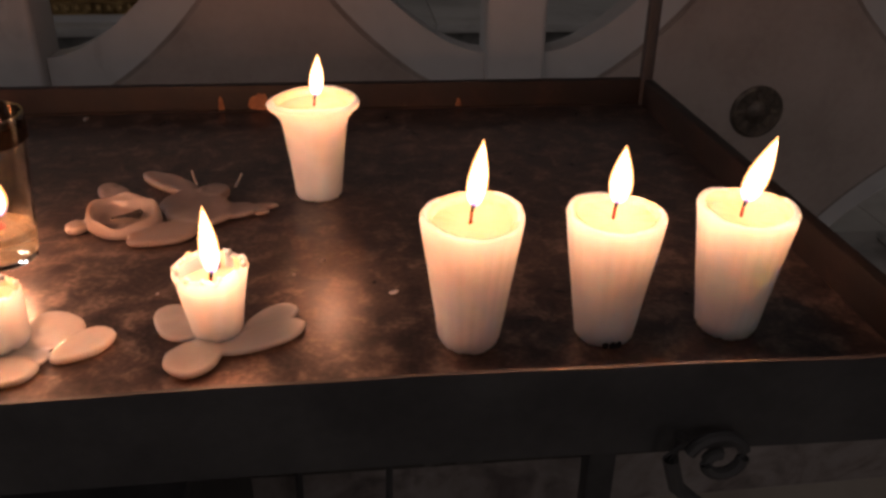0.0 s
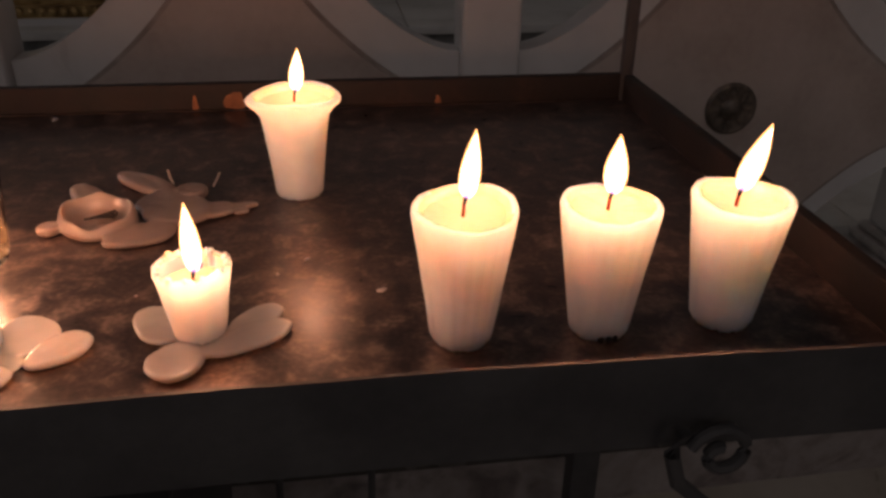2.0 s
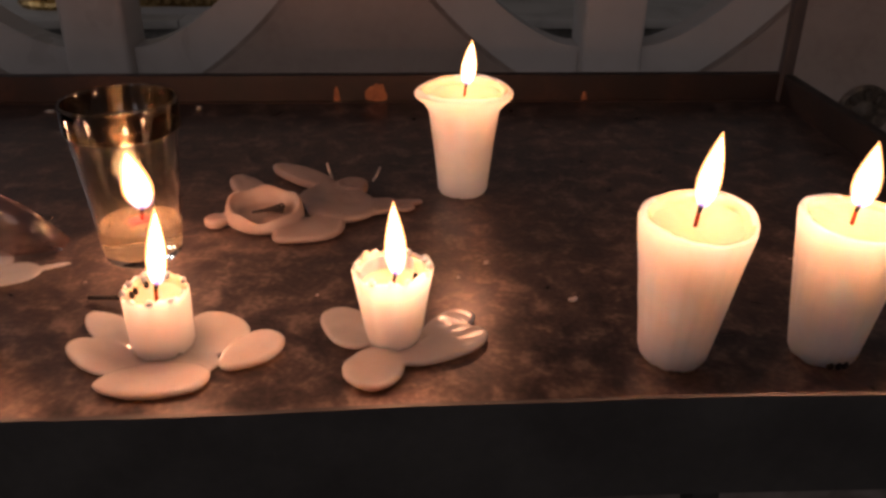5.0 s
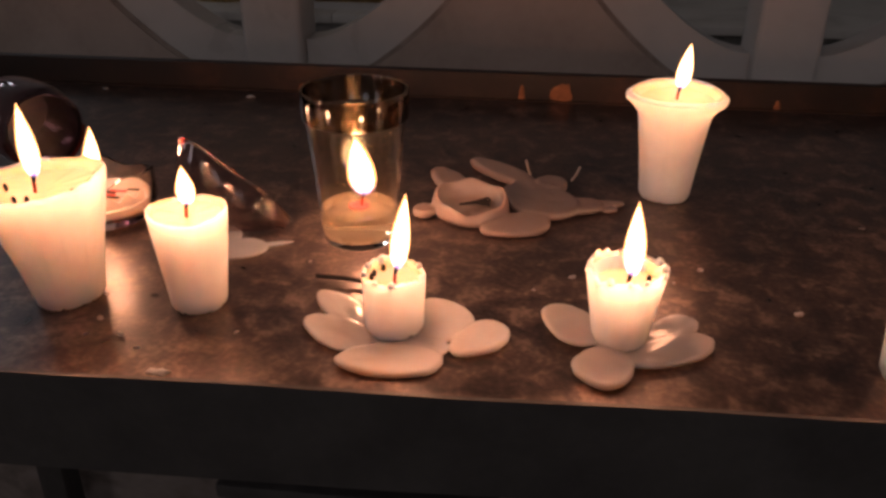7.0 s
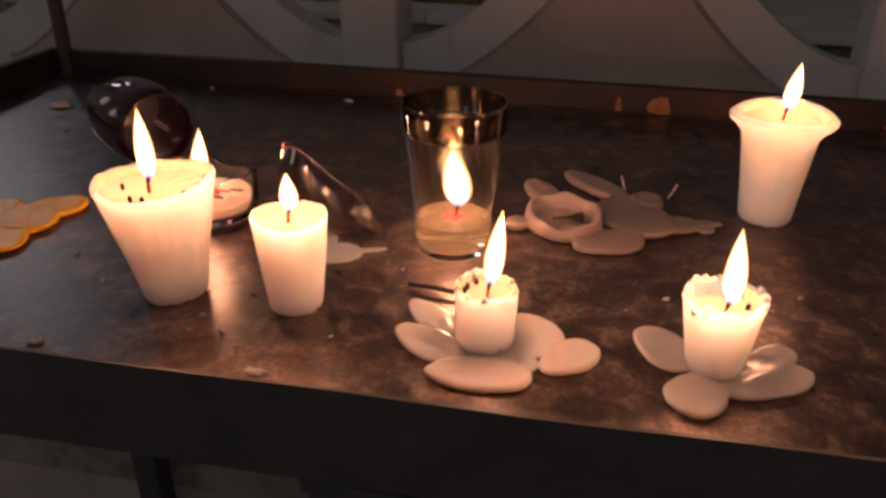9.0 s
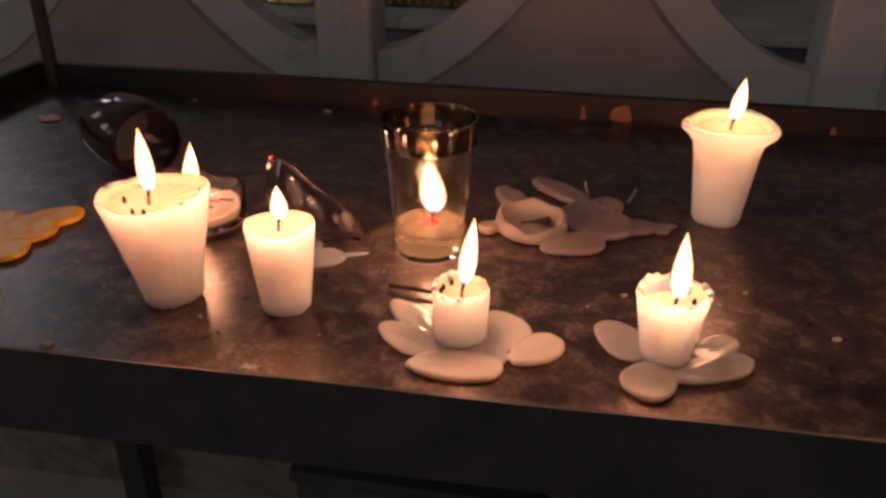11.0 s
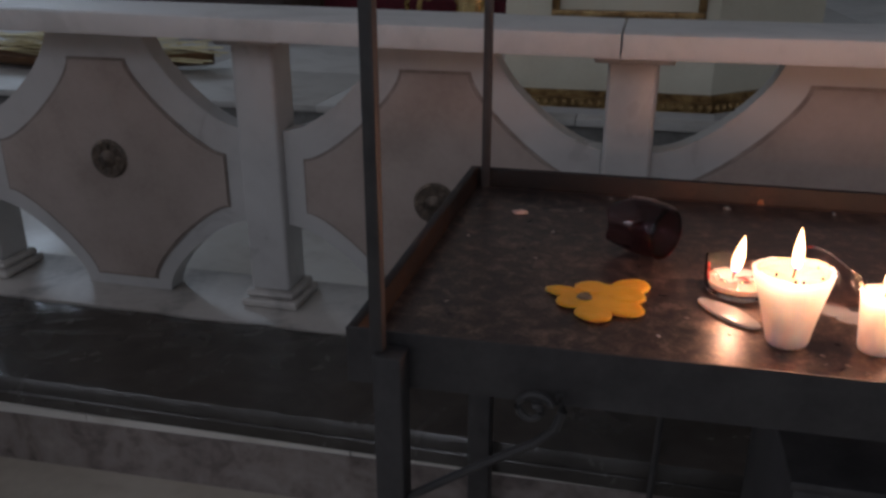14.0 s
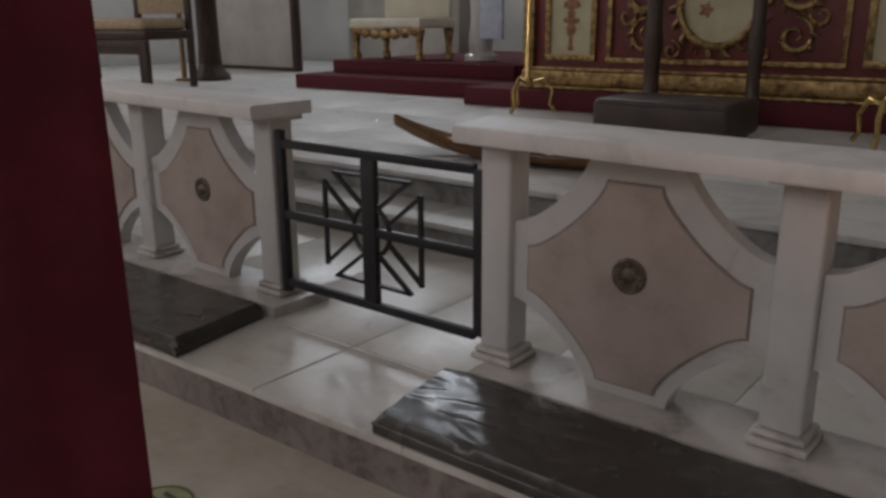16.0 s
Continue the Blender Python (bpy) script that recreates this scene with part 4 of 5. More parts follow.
def shard():
    """A curved piece of a broken jar, standing on its edge."""
    bm = bmesh.new()
    n, m = 24, 10
    t = 0.0025
    rows = {}
    for s in (0, 1):
        for i in range(n + 1):
            f = i / n
            top = 0.057 * (1 - f ** 2.3) + 0.003 + 0.002 * math.sin(f * 9)
            for j in range(m + 1):
                g = j / m
                bulge = -0.016 * math.sin(math.pi * (0.08 + 0.86 * f)) - 0.010 * math.sin(math.pi * g * 0.7)
                rows[s, i, j] = bm.verts.new((-0.396 + 0.078 * f - 0.004 * (1 - g), 0.556 - 0.006 * f + bulge + t * s + 0.012 * g * g, TZ + 0.0015 + top * g))
    for s in (0, 1):
        for i in range(n):
            for j in range(m):
                q = [rows[s, i, j], rows[s, i + 1, j], rows[s, i + 1, j + 1], rows[s, i, j + 1]]
                bm.faces.new(q if s == 0 else q[::-1])
    for i in range(n):
        for j in (0, m):
            bm.faces.new((rows[0, i, j], rows[1, i, j], rows[1, i + 1, j], rows[0, i + 1, j]))
    for i in (0, n):
        for j in range(m):
            bm.faces.new((rows[0, i, j], rows[0, i, j + 1], rows[1, i, j + 1], rows[1, i, j]))
    sh = thing("glass_shard", (0, 0, 0), 0, "curved reddish shard of a broken glass jar", "broken glass")
    part("curved_wall", bm, TINT, sh)
    edge = []
    for i in range(n + 1):
        f = i / n
        top = 0.057 * (1 - f ** 2.3) + 0.003 + 0.002 * math.sin(f * 9)
        edge.append((-0.396 + 0.078 * f, 0.556 - 0.006 * f - 0.016 * math.sin(math.pi * (0.08 + 0.86 * f)) - 0.010 * math.sin(math.pi * 0.7) + t / 2 + 0.012, TZ + 0.0015 + top))
    part("broken_edge", tube(edge, 0.0012, 8), CLEAR, sh, "bright broken edge of the glass")
    part("red_tip", tube(edge[:3], 0.0026, 8, taper=(0.6, 1.0, 0.5)), RED_GLASS, sh, "red painted tip of the shard")


TINT = glass("tinted_glass", (0.93, 0.70, 0.66))
shard()
spill = thing("wax_smear", (-0.345, 0.512, TZ + 0.0012), 0, "thin spilled wax smear beside broken glass", "wax")
for i, (a, b, w, h) in enumerate((((-0.02, -0.012), (0.02, 0.008), 0.03, 0.002), ((0.005, 0.0), (0.036, 0.014), 0.006, 0.002), ((-0.035, 0.01), (-0.005, 0.02), 0.04, 0.0018))):
    part("smear", petal_mesh(a, b, w, h, 120 + i), WAX_OLD, spill)


# ---- crumbs on the tray ----
def crumb(x, y, s, mat, seed, label, turn=0):
    bm = bmesh.new()
    bmesh.ops.create_icosphere(bm, subdivisions=2, radius=1)
    for v in bm.verts:
        k = 1 + 0.5 * noise.noise(v.co * 1.4 + Vector((seed, 0, 0)))
        v.co = (v.co.x * s * k, v.co.y * s * 0.6 * k, max(0, v.co.z) * s * 0.35 * k)
    single("wax_crumb", bm, mat, label, "crumb", "crumbs on the tray", at=(x, y, TZ + 0.0012), turn=turn)


crumb(-0.746, 0.770, 0.013, PINK_CHIP, 3, "pale pink flake of wax on the tray", 20)
for i, (x, y, s) in enumerate(((-0.338, 0.367, 0.006), (-0.476, 0.366, 0.005), (-0.69, 0.70, 0.004), (-0.80, 0.66, 0.004), (-0.375, 0.40, 0.003), (-0.36, 0.388, 0.0025), (-0.115, 0.50, 0.003), (-0.03, 0.52, 0.003),
                               (-0.395, 0.415, 0.003), (-0.45, 0.86, 0.006), (-0.62, 0.87, 0.004), (0.02, 0.47, 0.004), (-0.30, 0.87, 0.005), (-0.55, 0.42, 0.003), (-0.70, 0.60, 0.003), (0.10, 0.60, 0.0025), (-0.78, 0.45, 0.003), (-0.05, 0.50, 0.002), (-0.48, 0.44, 0.002), (-0.52, 0.47, 0.0025), (0.18, 0.52, 0.002), (0.26, 0.47, 0.0025), (-0.14, 0.48, 0.002), (-0.66, 0.80, 0.003), (-0.57, 0.56, 0.002), (-0.395, 0.398, 0.0025), (-0.31, 0.41, 0.002), (-0.29, 0.50, 0.002))):
    crumb(x, y, s, WAX_OLD, i + 10, "small crumb of spilled white wax", 37 * i)
tw = thing("burnt_match", (-0.262, 0.472, TZ + 0.003), 0, "burnt black match lying by a candle", "match")
part("stick", tube([(-0.018, 0.006, 0), (0, 0.002, 0.002), (0.018, 0, 0.001)], 0.0015, 6), CHAR, tw)
part("head", tube([(0.018, 0, 0.001), (0.022, -0.001, 0.001)], 0.0022, 6), CHAR, tw)


# ---- the sanctuary ----
def basket():
    b = thing("palm_tray", (-3.62, 3.38, SANCT_Z + 0.004), 2, "long boat-shaped wooden tray heaped with dry yellow palm", "tray")
    bm = bmesh.new()
    n, m = 28, 10
    vs = {}
    for i in range(n + 1):
        f = i / n * 2 - 1
        half = 0.17 * (1 - abs(f) ** (1.5 if f < 0 else 2.4)) + 0.010
        rise = (0.15 if f < 0 else 0.035) * abs(f) ** 2.4
        for j in range(m + 1):
            a = math.pi * j / m
            vs[i, j] = bm.verts.new((0.92 * f, -half * math.cos(a), 0.07 - 0.07 * math.sin(a) + rise))
    for i in range(n):
        for j in range(m):
            bm.faces.new((vs[i, j], vs[i + 1, j], vs[i + 1, j + 1], vs[i, j + 1]))
    bmesh.ops.solidify(bm, geom=bm.faces[:], thickness=0.012)
    part("boat", bm, WOOD, b, "brown varnished wooden hull")
    rnd = random.Random(12)
    for i in range(90):
        x = rnd.uniform(-0.25, 0.82)
        y = rnd.uniform(-0.11, 0.11)
        l = rnd.uniform(0.12, 0.26)
        a = rnd.uniform(-0.6, 0.6)
        z = 0.085 + rnd.uniform(0, 0.085) - max(0, x - 0.5) * 0.12
        bm2 = bmesh.new()
        bar(bm2, (x - l * math.cos(a), y - l * math.sin(a) * 0.5, z), (x + l * math.cos(a), y + l * math.sin(a) * 0.5, z + rnd.uniform(-0.04, 0.03)), 0.024, 0.004)
        part("palm_strip", bm2, STRAW, b)


basket()


def frame_bars(bm, x0, x1, y, z0, z1, w, d):
    add_box(bm, x0, x1, y - d, y, z0, z0 + w, 0.004)
    add_box(bm, x0, x1, y - d, y, z1 - w, z1, 0.004)
    add_box(bm, x0, x0 + w, y - d, y, z0 + w, z1 - w, 0.004)
    add_box(bm, x1 - w, x1, y - d, y, z0 + w, z1 - w, 0.004)
    return bm


def carved_scroll(parent, cx, cz, y, s, way, turns=1.6):
    """A gilded carved volute of acanthus with leaf tips along its back."""
    n = 26
    pts = []
    for i in range(n):
        f = i / (n - 1)
        r = s * (1 - 0.82 * f)
        a = math.pi * 0.5 + way * f * turns * 2 * math.pi
        pts.append((cx + r * math.cos(a), y - 0.018 - 0.02 * f, cz + r * math.sin(a)))
    part("carved_scroll", tube(pts, 0.16 * s, 7, taper=[0.35 + 0.65 * math.sin(math.pi * min(1, (i + 3) / n)) for i in range(n)]), GOLD, parent)
    for i in range(2, 14, 2):
        x, _, z = pts[i]
        ux, uz = (x - cx) / s, (z - cz) / s
        tip = [(x, y - 0.02, z), (x + ux * 0.22 * s - uz * way * 0.10 * s, y - 0.035, z + uz * 0.22 * s + ux * way * 0.10 * s), (x + ux * 0.40 * s - uz * way * 0.34 * s, y - 0.020, z + uz * 0.40 * s + ux * way * 0.34 * s)]
        part("carved_leaf", tube(tip, 0.11 * s, 6, taper=(1.0, 0.9, 0.15)), GOLD, parent)


def painted_motif(parent, cx, z0, y):
    """A stacked vase and leaf motif painted on a cream panel."""
    for k, (dz, w, h) in enumerate(((0.03, 0.035, 0.05), (0.10, 0.022, 0.10), (0.19, 0.060, 0.09), (0.27, 0.085, 0.06), (0.33, 0.045, 0.08), (0.41, 0.095, 0.07), (0.49, 0.060, 0.10))):
        bm = bmesh.new()
        bmesh.ops.create_icosphere(bm, subdivisions=2, radius=1)
        for v in bm.verts:
            q = 1 + 0.35 * noise.noise(v.co * 2.5 + Vector((k * 2.0, 0, 0)))
            v.co = (cx + v.co.x * w * q, y + v.co.y * 0.004, z0 + dz + v.co.z * h * 0.6 * q)
        part("painted_motif", bm, MOTIF, parent)


MOTIF = textured("brown_red_painting", [(0.3, (0.16, 0.06, 0.03)), (0.7, (0.32, 0.15, 0.07))], 30, 0.5)
PANEL_CREAM = textured("aged_cream_panel", [(0.3, (0.40, 0.36, 0.22)), (0.7, (0.52, 0.48, 0.32))], 5, 0.5, bump=0.0005)


def altar():
    a = thing("altar", (0, 0, 0), 0, "red and gold carved altar front on a dark red base", "altar")
    y, x0, x1 = 6.20, -5.40, -1.45
    z = SANCT_Z
    part("carpet_base", box(x0 - 0.55, x1 + 0.15, y - 0.30, y + 1.2, z, z + 0.17, 0.01), CARPET, a, "dark red carpeted base")
    part("body", box(x0, x1, y, y + 1.1, z + 0.17, z + 1.55, 0.006), RED_PAINT, a)
    part("moulding", box(x0 - 0.06, x1 + 0.04, y - 0.10, y + 0.002, z + 0.172, z + 0.205, 0.010, 3), GOLD, a, "gilded base moulding")
    part("moulding", box(x0 - 0.03, x1 + 0.02, y - 0.06, y + 0.002, z + 0.205, z + 0.345, 0.022, 3), GOLD, a, "gilded carved base moulding")
    part("moulding", box(x0 - 0.02, x1 + 0.02, y - 0.035, y + 0.002, z + 0.345, z + 0.372, 0.008, 2), GOLD, a)
    part("side_post", box(x0 - 0.03, x0 + 0.09, y - 0.045, y - 0.001, z + 0.372, z + 1.55, 0.010), GOLD, a, "gilded upright at the altar's end")
    for u, v in ((-5.19, -4.66), (-2.44, -1.86)):
        part("panel_frame", frame_bars(bmesh.new(), u, v, y - 0.003, z + 0.435, z + 1.50, 0.055, 0.03), GOLD, a)
        part("cream_panel", box(u + 0.055, v - 0.055, y - 0.012, y - 0.001, z + 0.49, z + 1.445), PANEL_CREAM, a)
        painted_motif(a, (u + v) / 2, z + 0.52, y - 0.012)
    part("panel_frame", frame_bars(bmesh.new(), -4.55, -2.55, y - 0.003, z + 0.425, z + 1.50, 0.045, 0.03), GOLD, a)
    cx, cz = -3.56, z + 0.90
    m = part("medallion", lathe([(0.05, 0.0), (0.29, 0.0), (0.29, 0.014), (0.05, 0.02)], 48), PANEL_CREAM, a, "pale painted medallion")
    m.matrix_basis = pose(cx, y - 0.002, cz, 90, 0, 0)
    ring = [(cx + 0.325 * math.cos(2 * math.pi * k / 48), y - 0.018, cz + 0.325 * math.sin(2 * math.pi * k / 48)) for k in range(49)]
    part("medallion_ring", tube(ring, 0.034, 8), GOLD, a, "carved gilded ring")
    for k in range(18):
        t = 2 * math.pi * k / 18
        lf = [(cx + r * math.cos(t + w), y - 0.022, cz + r * math.sin(t + w)) for r, w in ((0.35, 0.0), (0.40, 0.05), (0.43, 0.14))]
        part("carved_leaf", tube(lf, 0.024, 6, taper=(1, 1, 0.2)), GOLD, a)
    flower = lathe([(0.01, 0.0), (0.055, 0.0), (0.05, 0.008), (0.01, 0.012)], 20, lambda t, r, q: (r * (1 + 0.3 * math.cos(5 * t)), q))
    part("painted_flower", flower, MOTIF, a).matrix_basis = pose(cx - 0.10, y - 0.018, cz - 0.03, 90, 0, 0)
    for side in (-1, 1):
        carved_scroll(a, cx + side * 0.66, cz + 0.12, y, 0.20, side, 1.5)
        carved_scroll(a, cx + side * 0.62, cz - 0.24, y, 0.15, -side, 1.4)
        carved_scroll(a, cx + side * 0.38, cz - 0.36, y, 0.085, side, 1.3)
        carved_scroll(a, cx + side * 0.80, cz - 0.08, y, 0.10, side, 1.2)
    return a


altar()


def gilt_column(x, y):
    c = thing("gilded_column", (x, y, SANCT_Z), 0, "gilded twisted column standing beside the cream pulpit", "column")
    part("shaft", lathe([(0.02, 0.16), (0.080, 0.16), (0.066, 0.20), (0.070, 0.5), (0.074, 0.55), (0.068, 0.6), (0.066, 1.0), (0.072, 1.4), (0.02, 1.42)], 32, lambda a, r, z: (r * (1 + 0.07 * math.sin(4 * a + z * 26)), z)), COLUMN_GOLD, c)
    part("base", lathe([(0.02, 0), (0.165, 0), (0.170, 0.012), (0.165, 0.026), (0.145, 0.032), (0.150, 0.048), (0.143, 0.062), (0.118, 0.070), (0.124, 0.086), (0.116, 0.100), (0.092, 0.108), (0.100, 0.125), (0.090, 0.142), (0.075, 0.165), (0.02, 0.166)], 40), COLUMN_GOLD, c, "stepped gilded base")


COLUMN_GOLD = textured("bright_gilding", [(0.3, (0.42, 0.29, 0.11)), (0.7, (0.75, 0.57, 0.27))], 16, 0.28, 0.9, bump=0.002, fine=60)
gilt_column(-1.285, 3.075)


def plan_prism(plan, z0, z1):
    bm = bmesh.new()
    lo = [bm.verts.new((x, y, z0)) for x, y in plan]
    hi = [bm.verts.new((x, y, z1)) for x, y in plan]
    bm.faces.new(lo[::-1])
    bm.faces.new(hi)
    for k in range(len(plan)):
        q = (k + 1) % len(plan)
        bm.faces.new((lo[k], lo[q], hi[q], hi[k]))
    return bm


def cream_pulpit():
    """A pulpit of cream painted faces with gilt frames and a beaded gilt foot."""
    p = thing("pulpit", (0, 0, 0), 0, "cream painted pulpit with gilded frames and beaded foot", "pulpit")
    z = SANCT_Z

    def plan(d):
        return [(-1.13 - d * 0.2, 2.90 - d), (-0.33 + d * 0.4, 2.90 - d), (0.10 + d, 3.30 - d * 0.4), (0.10 + d, 4.3), (-1.15 - d * 0.2, 4.3), (-1.15 - d * 0.2, 3.10 - d * 0.3)]

    part("body", plan_prism(plan(0.0), z + 0.075, z + 1.4), CREAM, p)
    part("foot", plan_prism(plan(0.05), z, z + 0.022), MARBLE, p)
    part("moulding", plan_prism(plan(0.035), z + 0.022, z + 0.060), GOLD, p, "gilded foot moulding")
    part("moulding", plan_prism(plan(0.015), z + 0.060, z + 0.085), GOLD, p, "gilded foot moulding")
    bm = bmesh.new()
    bmesh.ops.create_icosphere(bm, subdivisions=1, radius=0.013, matrix=Matrix.Diagonal((1, 0.8, 1.3, 1)))
    bead = mesh_of("bead", bm, GOLD)
    pl = plan(0.038)
    for (ax, ay), (bx2, by2) in ((pl[0], pl[1]), (pl[1], pl[2])):
        n = int(math.hypot(bx2 - ax, by2 - ay) / 0.034)
        for i in range(n):
            f = (i + 0.5) / n
            ob = new("bead", bead)
            ob.parent = p
            ob.location = (ax + (bx2 - ax) * f, ay + (by2 - ay) * f, z + 0.042)
    part("panel_frame", frame_bars(bmesh.new(), -0.95, -0.38, 2.898, z + 0.36, z + 1.25, 0.030, 0.02), GOLD, p)


cream_pulpit()

platform = thing("carpeted_platform", (0, 0, 0), 0, "two-step platform covered with red carpet", "platform")
part("lower_step", box(-8.98, -5.96, 6.36, 10.2, SANCT_Z, SANCT_Z + 0.17, 0.012), CARPET, platform)
part("upper_step", box(-8.75, -5.96, 6.80, 10.2, SANCT_Z + 0.17, SANCT_Z + 0.33, 0.012), CARPET, platform)


def gilt_chair(x, y, z, label, w=1.1, d=0.7, seat=0.46):
    c = thing("gilded_chair", (x, y, z), 0, label, "chair", "carved sanctuary chairs")
    for sx in (-1, 1):
        for sy in (-1, 1):
            lx, ly = sx * (w / 2 - 0.07), sy * (d / 2 - 0.07)
            part("leg", lathe([(0.02, 0), (0.05, 0.0), (0.06, 0.05), (0.035, 0.10), (0.045, 0.25), (0.07, 0.36), (0.03, 0.38)], 16), GOLD, c).location = (lx, ly, 0)
    for k in range(7):
        bm = bmesh.new()
        f = k / 6 * 2 - 1
        bmesh.ops.create_icosphere(bm, subdivisions=2, radius=1, matrix=Matrix.LocRotScale((f * (w / 2 - 0.1), -d / 2 + 0.03, 0.35 - 0.05 * (1 - abs(f))), None, (0.09, 0.03, 0.07)))
        part("carved_apron", bm, GOLD, c)
    part("seat", box(-w / 2, w / 2, -d / 2, d / 2, 0.38, seat + 0.04, 0.03, 3), CREAM, c)
    part("backrest", box(-w / 2 + 0.05, w / 2 - 0.05, d / 2 - 0.08, d / 2, seat + 0.04, seat + 0.75, 0.02, 2), CREAM, c)


gilt_chair(-8.05, 7.35, SANCT_Z + 0.33, "wide gilded chair with carved legs and cream seat", 1.2)


def wooden_chair(x, y, turn):
    c = thing("wooden_armchair", (x, y, SANCT_Z), turn, "tall dark wooden armchair with tan upholstered seat", "chair")
    c.scale = (1.25, 1.25, 1.42)
    for sx in (-0.35, 0.35):
        for sy in (-0.30, 0.30):
            part("leg", box(sx - 0.028, sx + 0.028, sy - 0.028, sy + 0.028, 0, 0.42 if sy < 0 else 1.15, 0.006), DARK_WOOD, c)
    part("seat_frame", box(-0.39, 0.39, -0.33, 0.33, 0.42, 0.50, 0.02), DARK_WOOD, c)
    part("seat", box(-0.36, 0.36, -0.32, 0.265, 0.50, 0.60, 0.04, 3), TAN_CLOTH, c, "tan padded seat")
    part("backrest", box(-0.32, 0.32, 0.275, 0.325, 0.64, 1.12, 0.015), TAN_CLOTH, c)
    part("stretcher", box(-0.322, 0.322, -0.312, -0.288, 0.30, 0.42, 0.01), DARK_WOOD, c)


wooden_chair(-10.55, 5.25, 12)
pole = thing("wooden_pole", (-11.22, 6.25, SANCT_Z), 0, "honey-coloured wooden pole on a round foot", "pole")
part("foot", lathe([(0.02, 0), (0.12, 0), (0.12, 0.03), (0.03, 0.05)], 24), WOOD, pole)
part("shaft", tube([(0, 0, 0.04), (0, 0, 2.0)], 0.035, 12), WOOD, pole)
CABINET = textured("grey_white_paint", [(0.3, (0.40, 0.385, 0.35)), (0.7, (0.50, 0.485, 0.45))], 2.5, 0.6, bump=0.0005)
cab = thing("white_cabinet", (0, 0, 0), 0, "white painted panel with dark wooden frame", "cabinet")
part("body", box(-13.72, -11.56, 8.6, 8.66, SANCT_Z, SANCT_Z + 1.9, 0.01), CABINET, cab)
part("skirting", box(-13.72, -11.56, 8.57, 8.599, SANCT_Z, SANCT_Z + 0.06, 0.005), DARK_WOOD, cab)
for x in (-13.80, -11.49):
    part("side_post", box(x - 0.055, x + 0.055, 8.52, 8.66, SANCT_Z, SANCT_Z + 2.1, 0.02), DARK_WOOD, cab)
cab = thing("white_cabinet", (0, 0, 0), 0, "white painted panel beyond the red platform", "cabinet")
part("body", box(-11.3, -8.9, 9.6, 10.1, SANCT_Z, SANCT_Z + 1.25, 0.01), CABINET, cab)
part("top", box(-11.35, -8.85, 9.55, 10.15, SANCT_Z + 1.25, SANCT_Z + 1.33, 0.01), DARK_WOOD, cab)
stand = thing("wooden_pedestal", (-11.02, 6.56, SANCT_Z), 0, "dark wooden pedestal with a flared foot", "pedestal")
part("foot", lathe([(0.05, 0), (0.27, 0), (0.28, 0.03), (0.26, 0.08), (0.20, 0.14), (0.17, 0.22), (0.05, 0.23)], 28), DARK_WOOD, stand)
part("shaft", lathe([(0.05, 0.22), (0.165, 0.22), (0.15, 0.5), (0.145, 1.2), (0.17, 1.55), (0.05, 1.6)], 28), DARK_WOOD, stand)


def leather_stool():
    s = thing("leather_stool", (0, 0, 0), 0, "brown leather kneeling stool with two dark posts", "stool")
    part("seat", box(-3.82, -2.84, 4.62, 5.25, SANCT_Z + 0.03, SANCT_Z + 0.27, 0.05, 4), BROWN_LEATHER, s)
    part("piping", tube([(-3.78, 4.622, SANCT_Z + 0.235), (-2.88, 4.622, SANCT_Z + 0.235)], 0.008, 6), BROWN_LEATHER, s)
    for x, k in ((-3.93, 1.5), (-3.10, 1.15)):
        part("post", lathe([(0.02, 0), (0.06 * k, 0), (0.06 * k, 0.05), (0.045 * k, 0.10), (0.042 * k, 0.45), (0.055 * k, 0.62), (0.042 * k, 0.80), (0.05 * k, 1.25), (0.02, 1.27)], 16), DARK_WOOD, s).location = (x, 5.80, SANCT_Z)
    for x in (-3.72, -2.94):
        part("foot", box(x - 0.04, x + 0.04, 4.70, 5.20, SANCT_Z, SANCT_Z + 0.035, 0.005), DARK_WOOD, s)


leather_stool()


def brass_stand(x, y):
    s = thing("brass_candle_stand", (x, y, SANCT_Z), 0, "polished brass stand on three curled feet", "candle stand", "brass stands")
    for k in range(3):
        a = k * 2 * math.pi / 3 + 0.5
        pts = [(0.03 * math.cos(a), 0.03 * math.sin(a), 0.26), (0.14 * math.cos(a), 0.14 * math.sin(a), 0.30), (0.22 * math.cos(a), 0.22 * math.sin(a), 0.20), (0.20 * math.cos(a), 0.20 * math.sin(a), 0.08), (0.25 * math.cos(a), 0.25 * math.sin(a), 0.018)]
        part("foot", tube(pts, 0.018, 8), BRASS, s)
    part("stem", lathe([(0.01, 0.22), (0.035, 0.23), (0.05, 0.28), (0.02, 0.33), (0.018, 1.3), (0.05, 1.33), (0.01, 1.34)], 20), BRASS, s)


brass_stand(-5.0, 5.6)
brass_stand(-2.05, 5.2)
vase = thing("white_pedestal", (-7.0, 7.6, SANCT_Z + 0.33), 0, "white stone pedestal with pale blue cloth", "pedestal")
part("foot", lathe([(0.02, 0), (0.20, 0), (0.20, 0.06), (0.13, 0.10), (0.15, 0.2), (0.12, 0.5), (0.14, 1.0), (0.02, 1.0)], 24), MARBLE, vase)
part("cloth", box(0.10, 0.42, -0.16, -0.10, 0.25, 1.1, 0.02), BLUE_CLOTH, vase, "hanging pale blue cloth")

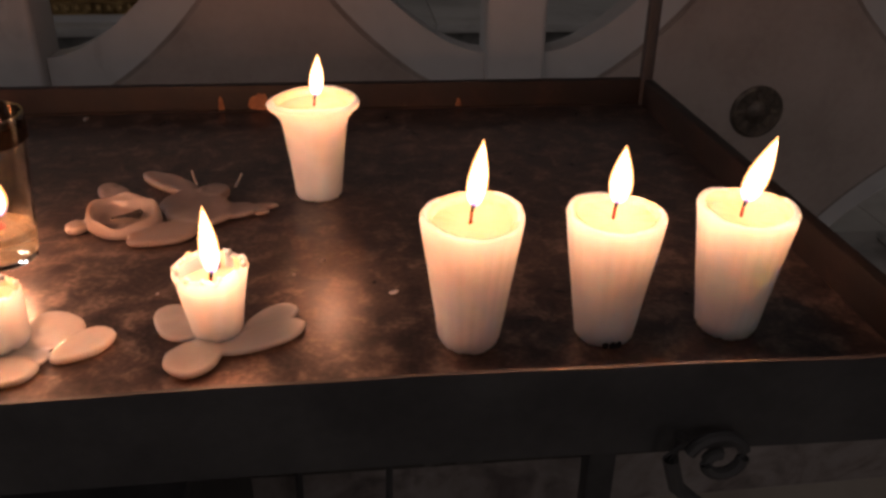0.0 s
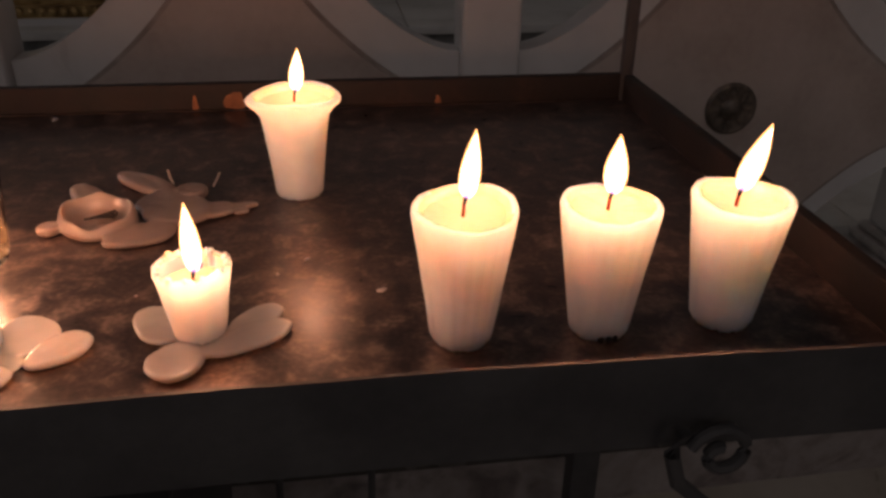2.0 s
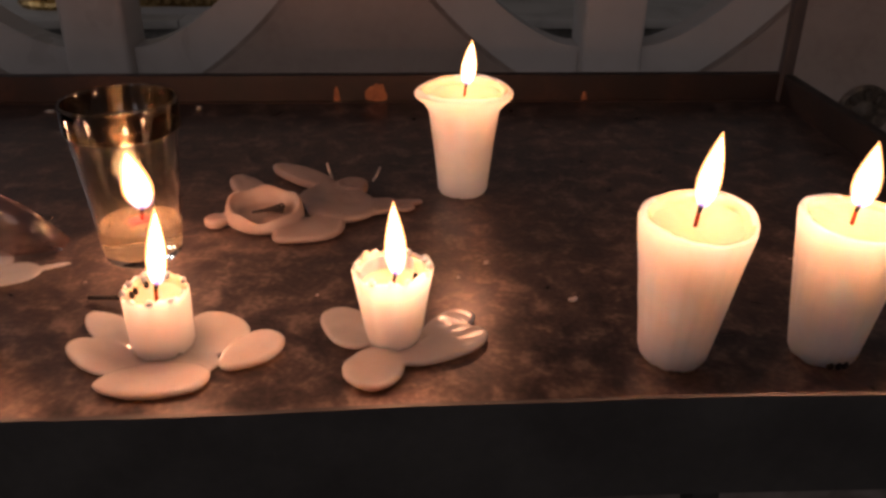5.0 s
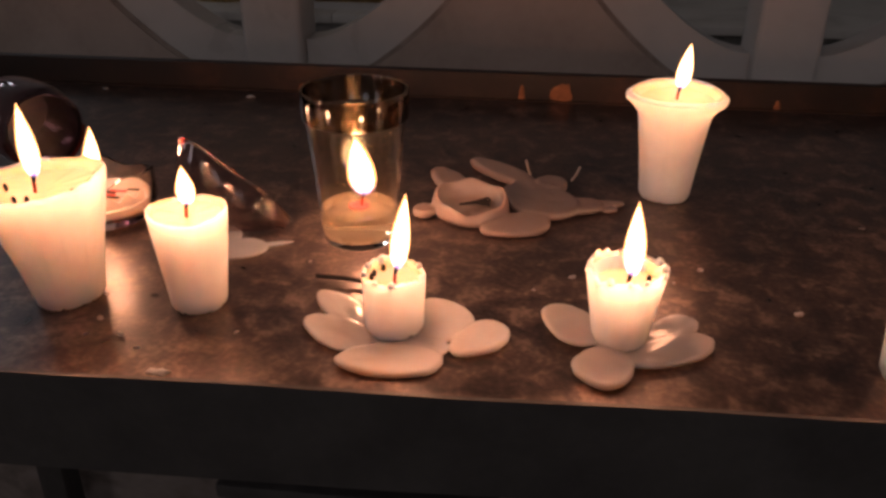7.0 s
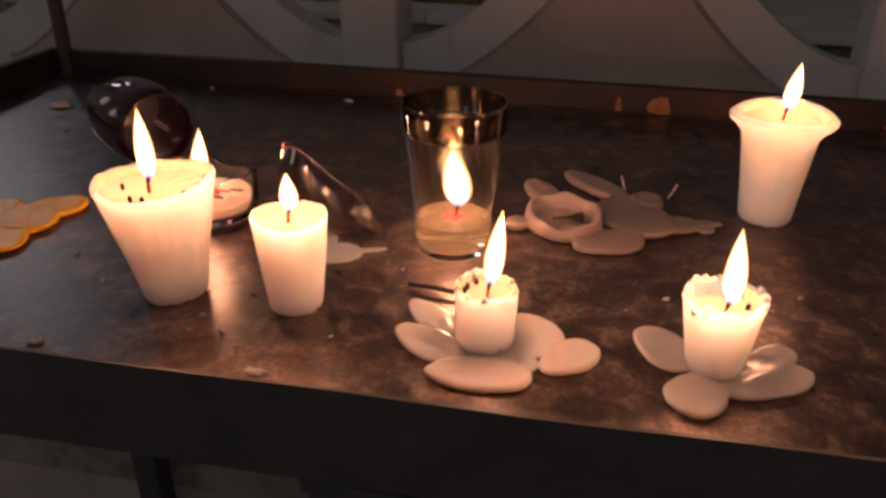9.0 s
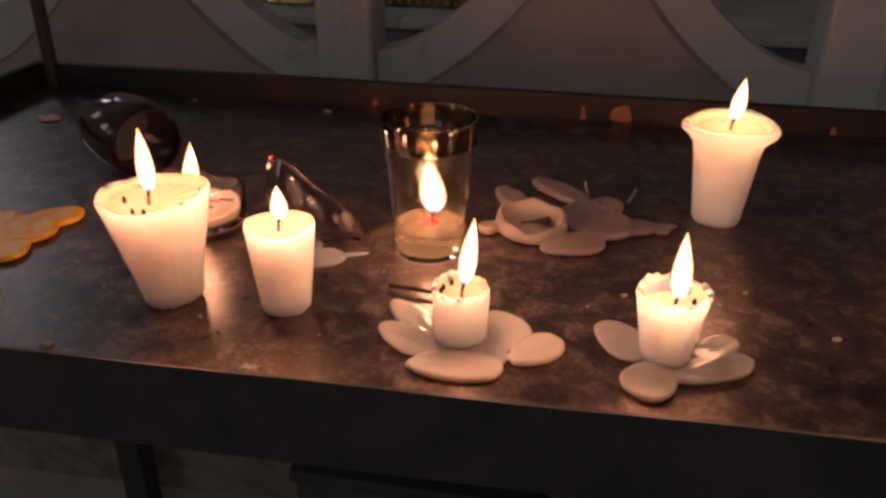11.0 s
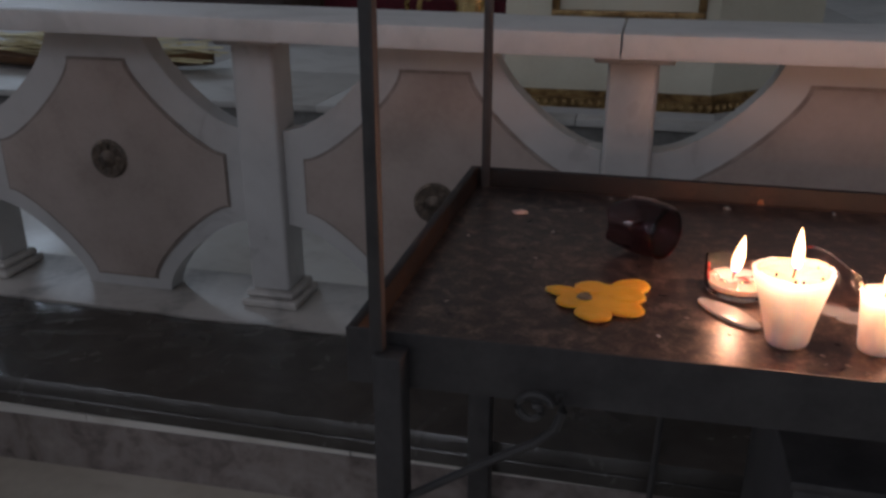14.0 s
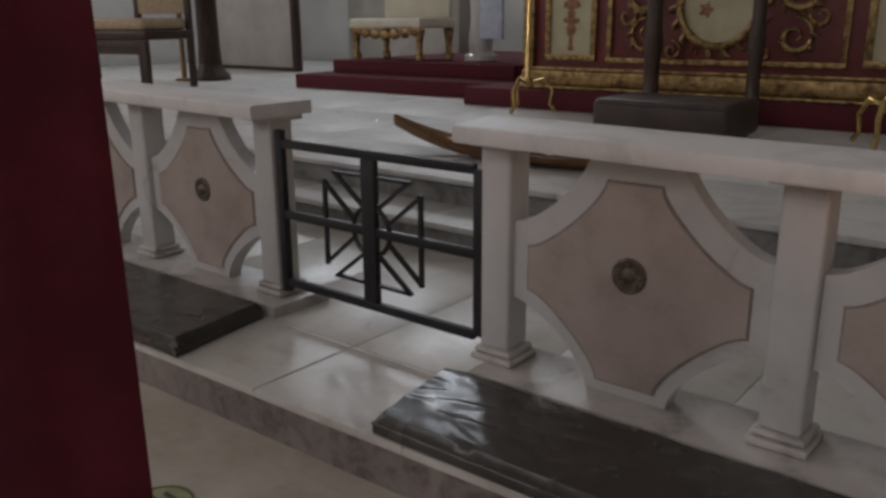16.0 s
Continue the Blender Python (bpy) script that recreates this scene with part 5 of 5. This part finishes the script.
# ---- the nave ----
disc = thing("floor_sticker", (-2.780, 0.468, 0.0), 0, "round yellow and green sticker on the floor", "sticker")
part("disc", lathe([(0.01, 0.0005), (0.094, 0.0005), (0.094, 0.002), (0.01, 0.002)], 48), STICKER, disc)
part("ring", lathe([(0.082, 0.002), (0.088, 0.002), (0.088, 0.003), (0.082, 0.003)], 48, cap=False), STICKER_DARK, disc)
for x0, x1, y0, y1 in ((-0.042, 0.042, -0.034, -0.022), (-0.054, 0.054, -0.008, 0.012), (-0.036, 0.036, 0.030, 0.046)):
    part("print_bar", box(x0, x1, y0, y1, 0.002, 0.003), STICKER_DARK, disc)


def drape():
    """A red velvet hanging in soft folds on a pole."""
    d = thing("velvet_hanging", (0, 0, 0), 0, "dark red velvet hanging in soft upright folds", "hanging")
    bm = bmesh.new()
    n, m = 90, 30
    ax, ay, bx_, by_ = DRAPE
    ux, uy = bx_ - ax, by_ - ay
    L = math.hypot(ux, uy)
    px, py = -uy / L, ux / L
    vs = {}
    for i in range(n + 1):
        f = i / n
        for j in range(m + 1):
            g = j / m
            off = 0.010 * math.sin(f * 26) * (1 - 0.4 * g) + 0.006 * math.sin(f * 57 + g * 2) + 0.004 * g
            z = 0.02 + 1.60 * g
            grow = 0.008 * (1 - g) * (1 - f)
            vs[i, j] = bm.verts.new((ax + ux * f - ux / L * grow + px * off, ay + uy * f - uy / L * grow + py * off, z))
    for i in range(n):
        for j in range(m):
            bm.faces.new((vs[i, j], vs[i + 1, j], vs[i + 1, j + 1], vs[i, j + 1]))
    bmesh.ops.solidify(bm, geom=bm.faces[:], thickness=0.006)
    part("cloth", bm, VELVET, d)
    part("rod", tube([(ax, ay, 1.63), (bx_, by_, 1.63)], 0.012, 10), DARK_WOOD, d)
    part("stand", tube([((ax + bx_) / 2 + px * 0.03, (ay + by_) / 2 + py * 0.03, 0), ((ax + bx_) / 2 + px * 0.03, (ay + by_) / 2 + py * 0.03, 1.65)], 0.016, 10), DARK_WOOD, d)


drape()

# ---- marble slabs laid on the steps ----
laid = thing("step_slabs", (0, 0, 0), 0, "white marble slabs on the steps and sanctuary floor", "slabs", kind="structure")
slabs(laid, -10, 5, 2.42, 2.80, TREAD_Z - 0.03, TREAD_Z, 1.05, MARBLE_FLOOR)
slabs(laid, -15.8, 8.8, 2.755, 3.55, SANCT_Z - 0.03, SANCT_Z, 1.05, MARBLE_FLOOR)
for k in range(6):
    slabs(laid, -15.8, 8.8, 3.552 + 1.3 * k, 3.55 + 1.3 * (k + 1), SANCT_Z - 0.03, SANCT_Z, 1.30, MARBLE_FLOOR)
EDGE = lambda x: 0.906 + (x + 2.4) * 0.0355
for i in range(20):
    a, b = -8.3 + 0.60 * i, -8.3 + 0.60 * (i + 1)
    for near, far, shift in ((None, 1.298, 0.0), (1.301, 1.33, 0.0)):
        p0, p1 = a + shift + 0.0015, b + shift - 0.0015
        y0, y1 = (EDGE(p0) - 0.004, EDGE(p1) - 0.004) if near is None else (near, near)
        bm = bmesh.new()
        top = [(p0, y0), (p1, y1), (p1, far), (p0, far)]
        lo = [bm.verts.new((x, y, STEP_Z - 0.03)) for x, y in top]
        hi = [bm.verts.new((x, y, STEP_Z)) for x, y in top]
        bm.faces.new(lo[::-1])
        bm.faces.new(hi)
        for k in range(4):
            bm.faces.new((lo[k], lo[(k + 1) % 4], hi[(k + 1) % 4], hi[k]))
        bmesh.ops.bevel(bm, geom=[e for e in bm.edges if all(v in hi for v in e.verts)], offset=0.004, segments=2, affect="EDGES")
        part("slab", bm, STEP_MARBLE, laid)
slabs(laid, -8.3, 3.7, 1.332, 2.448, STEP_Z - 0.012, STEP_Z - 0.001, 0.60, STEP_MARBLE)
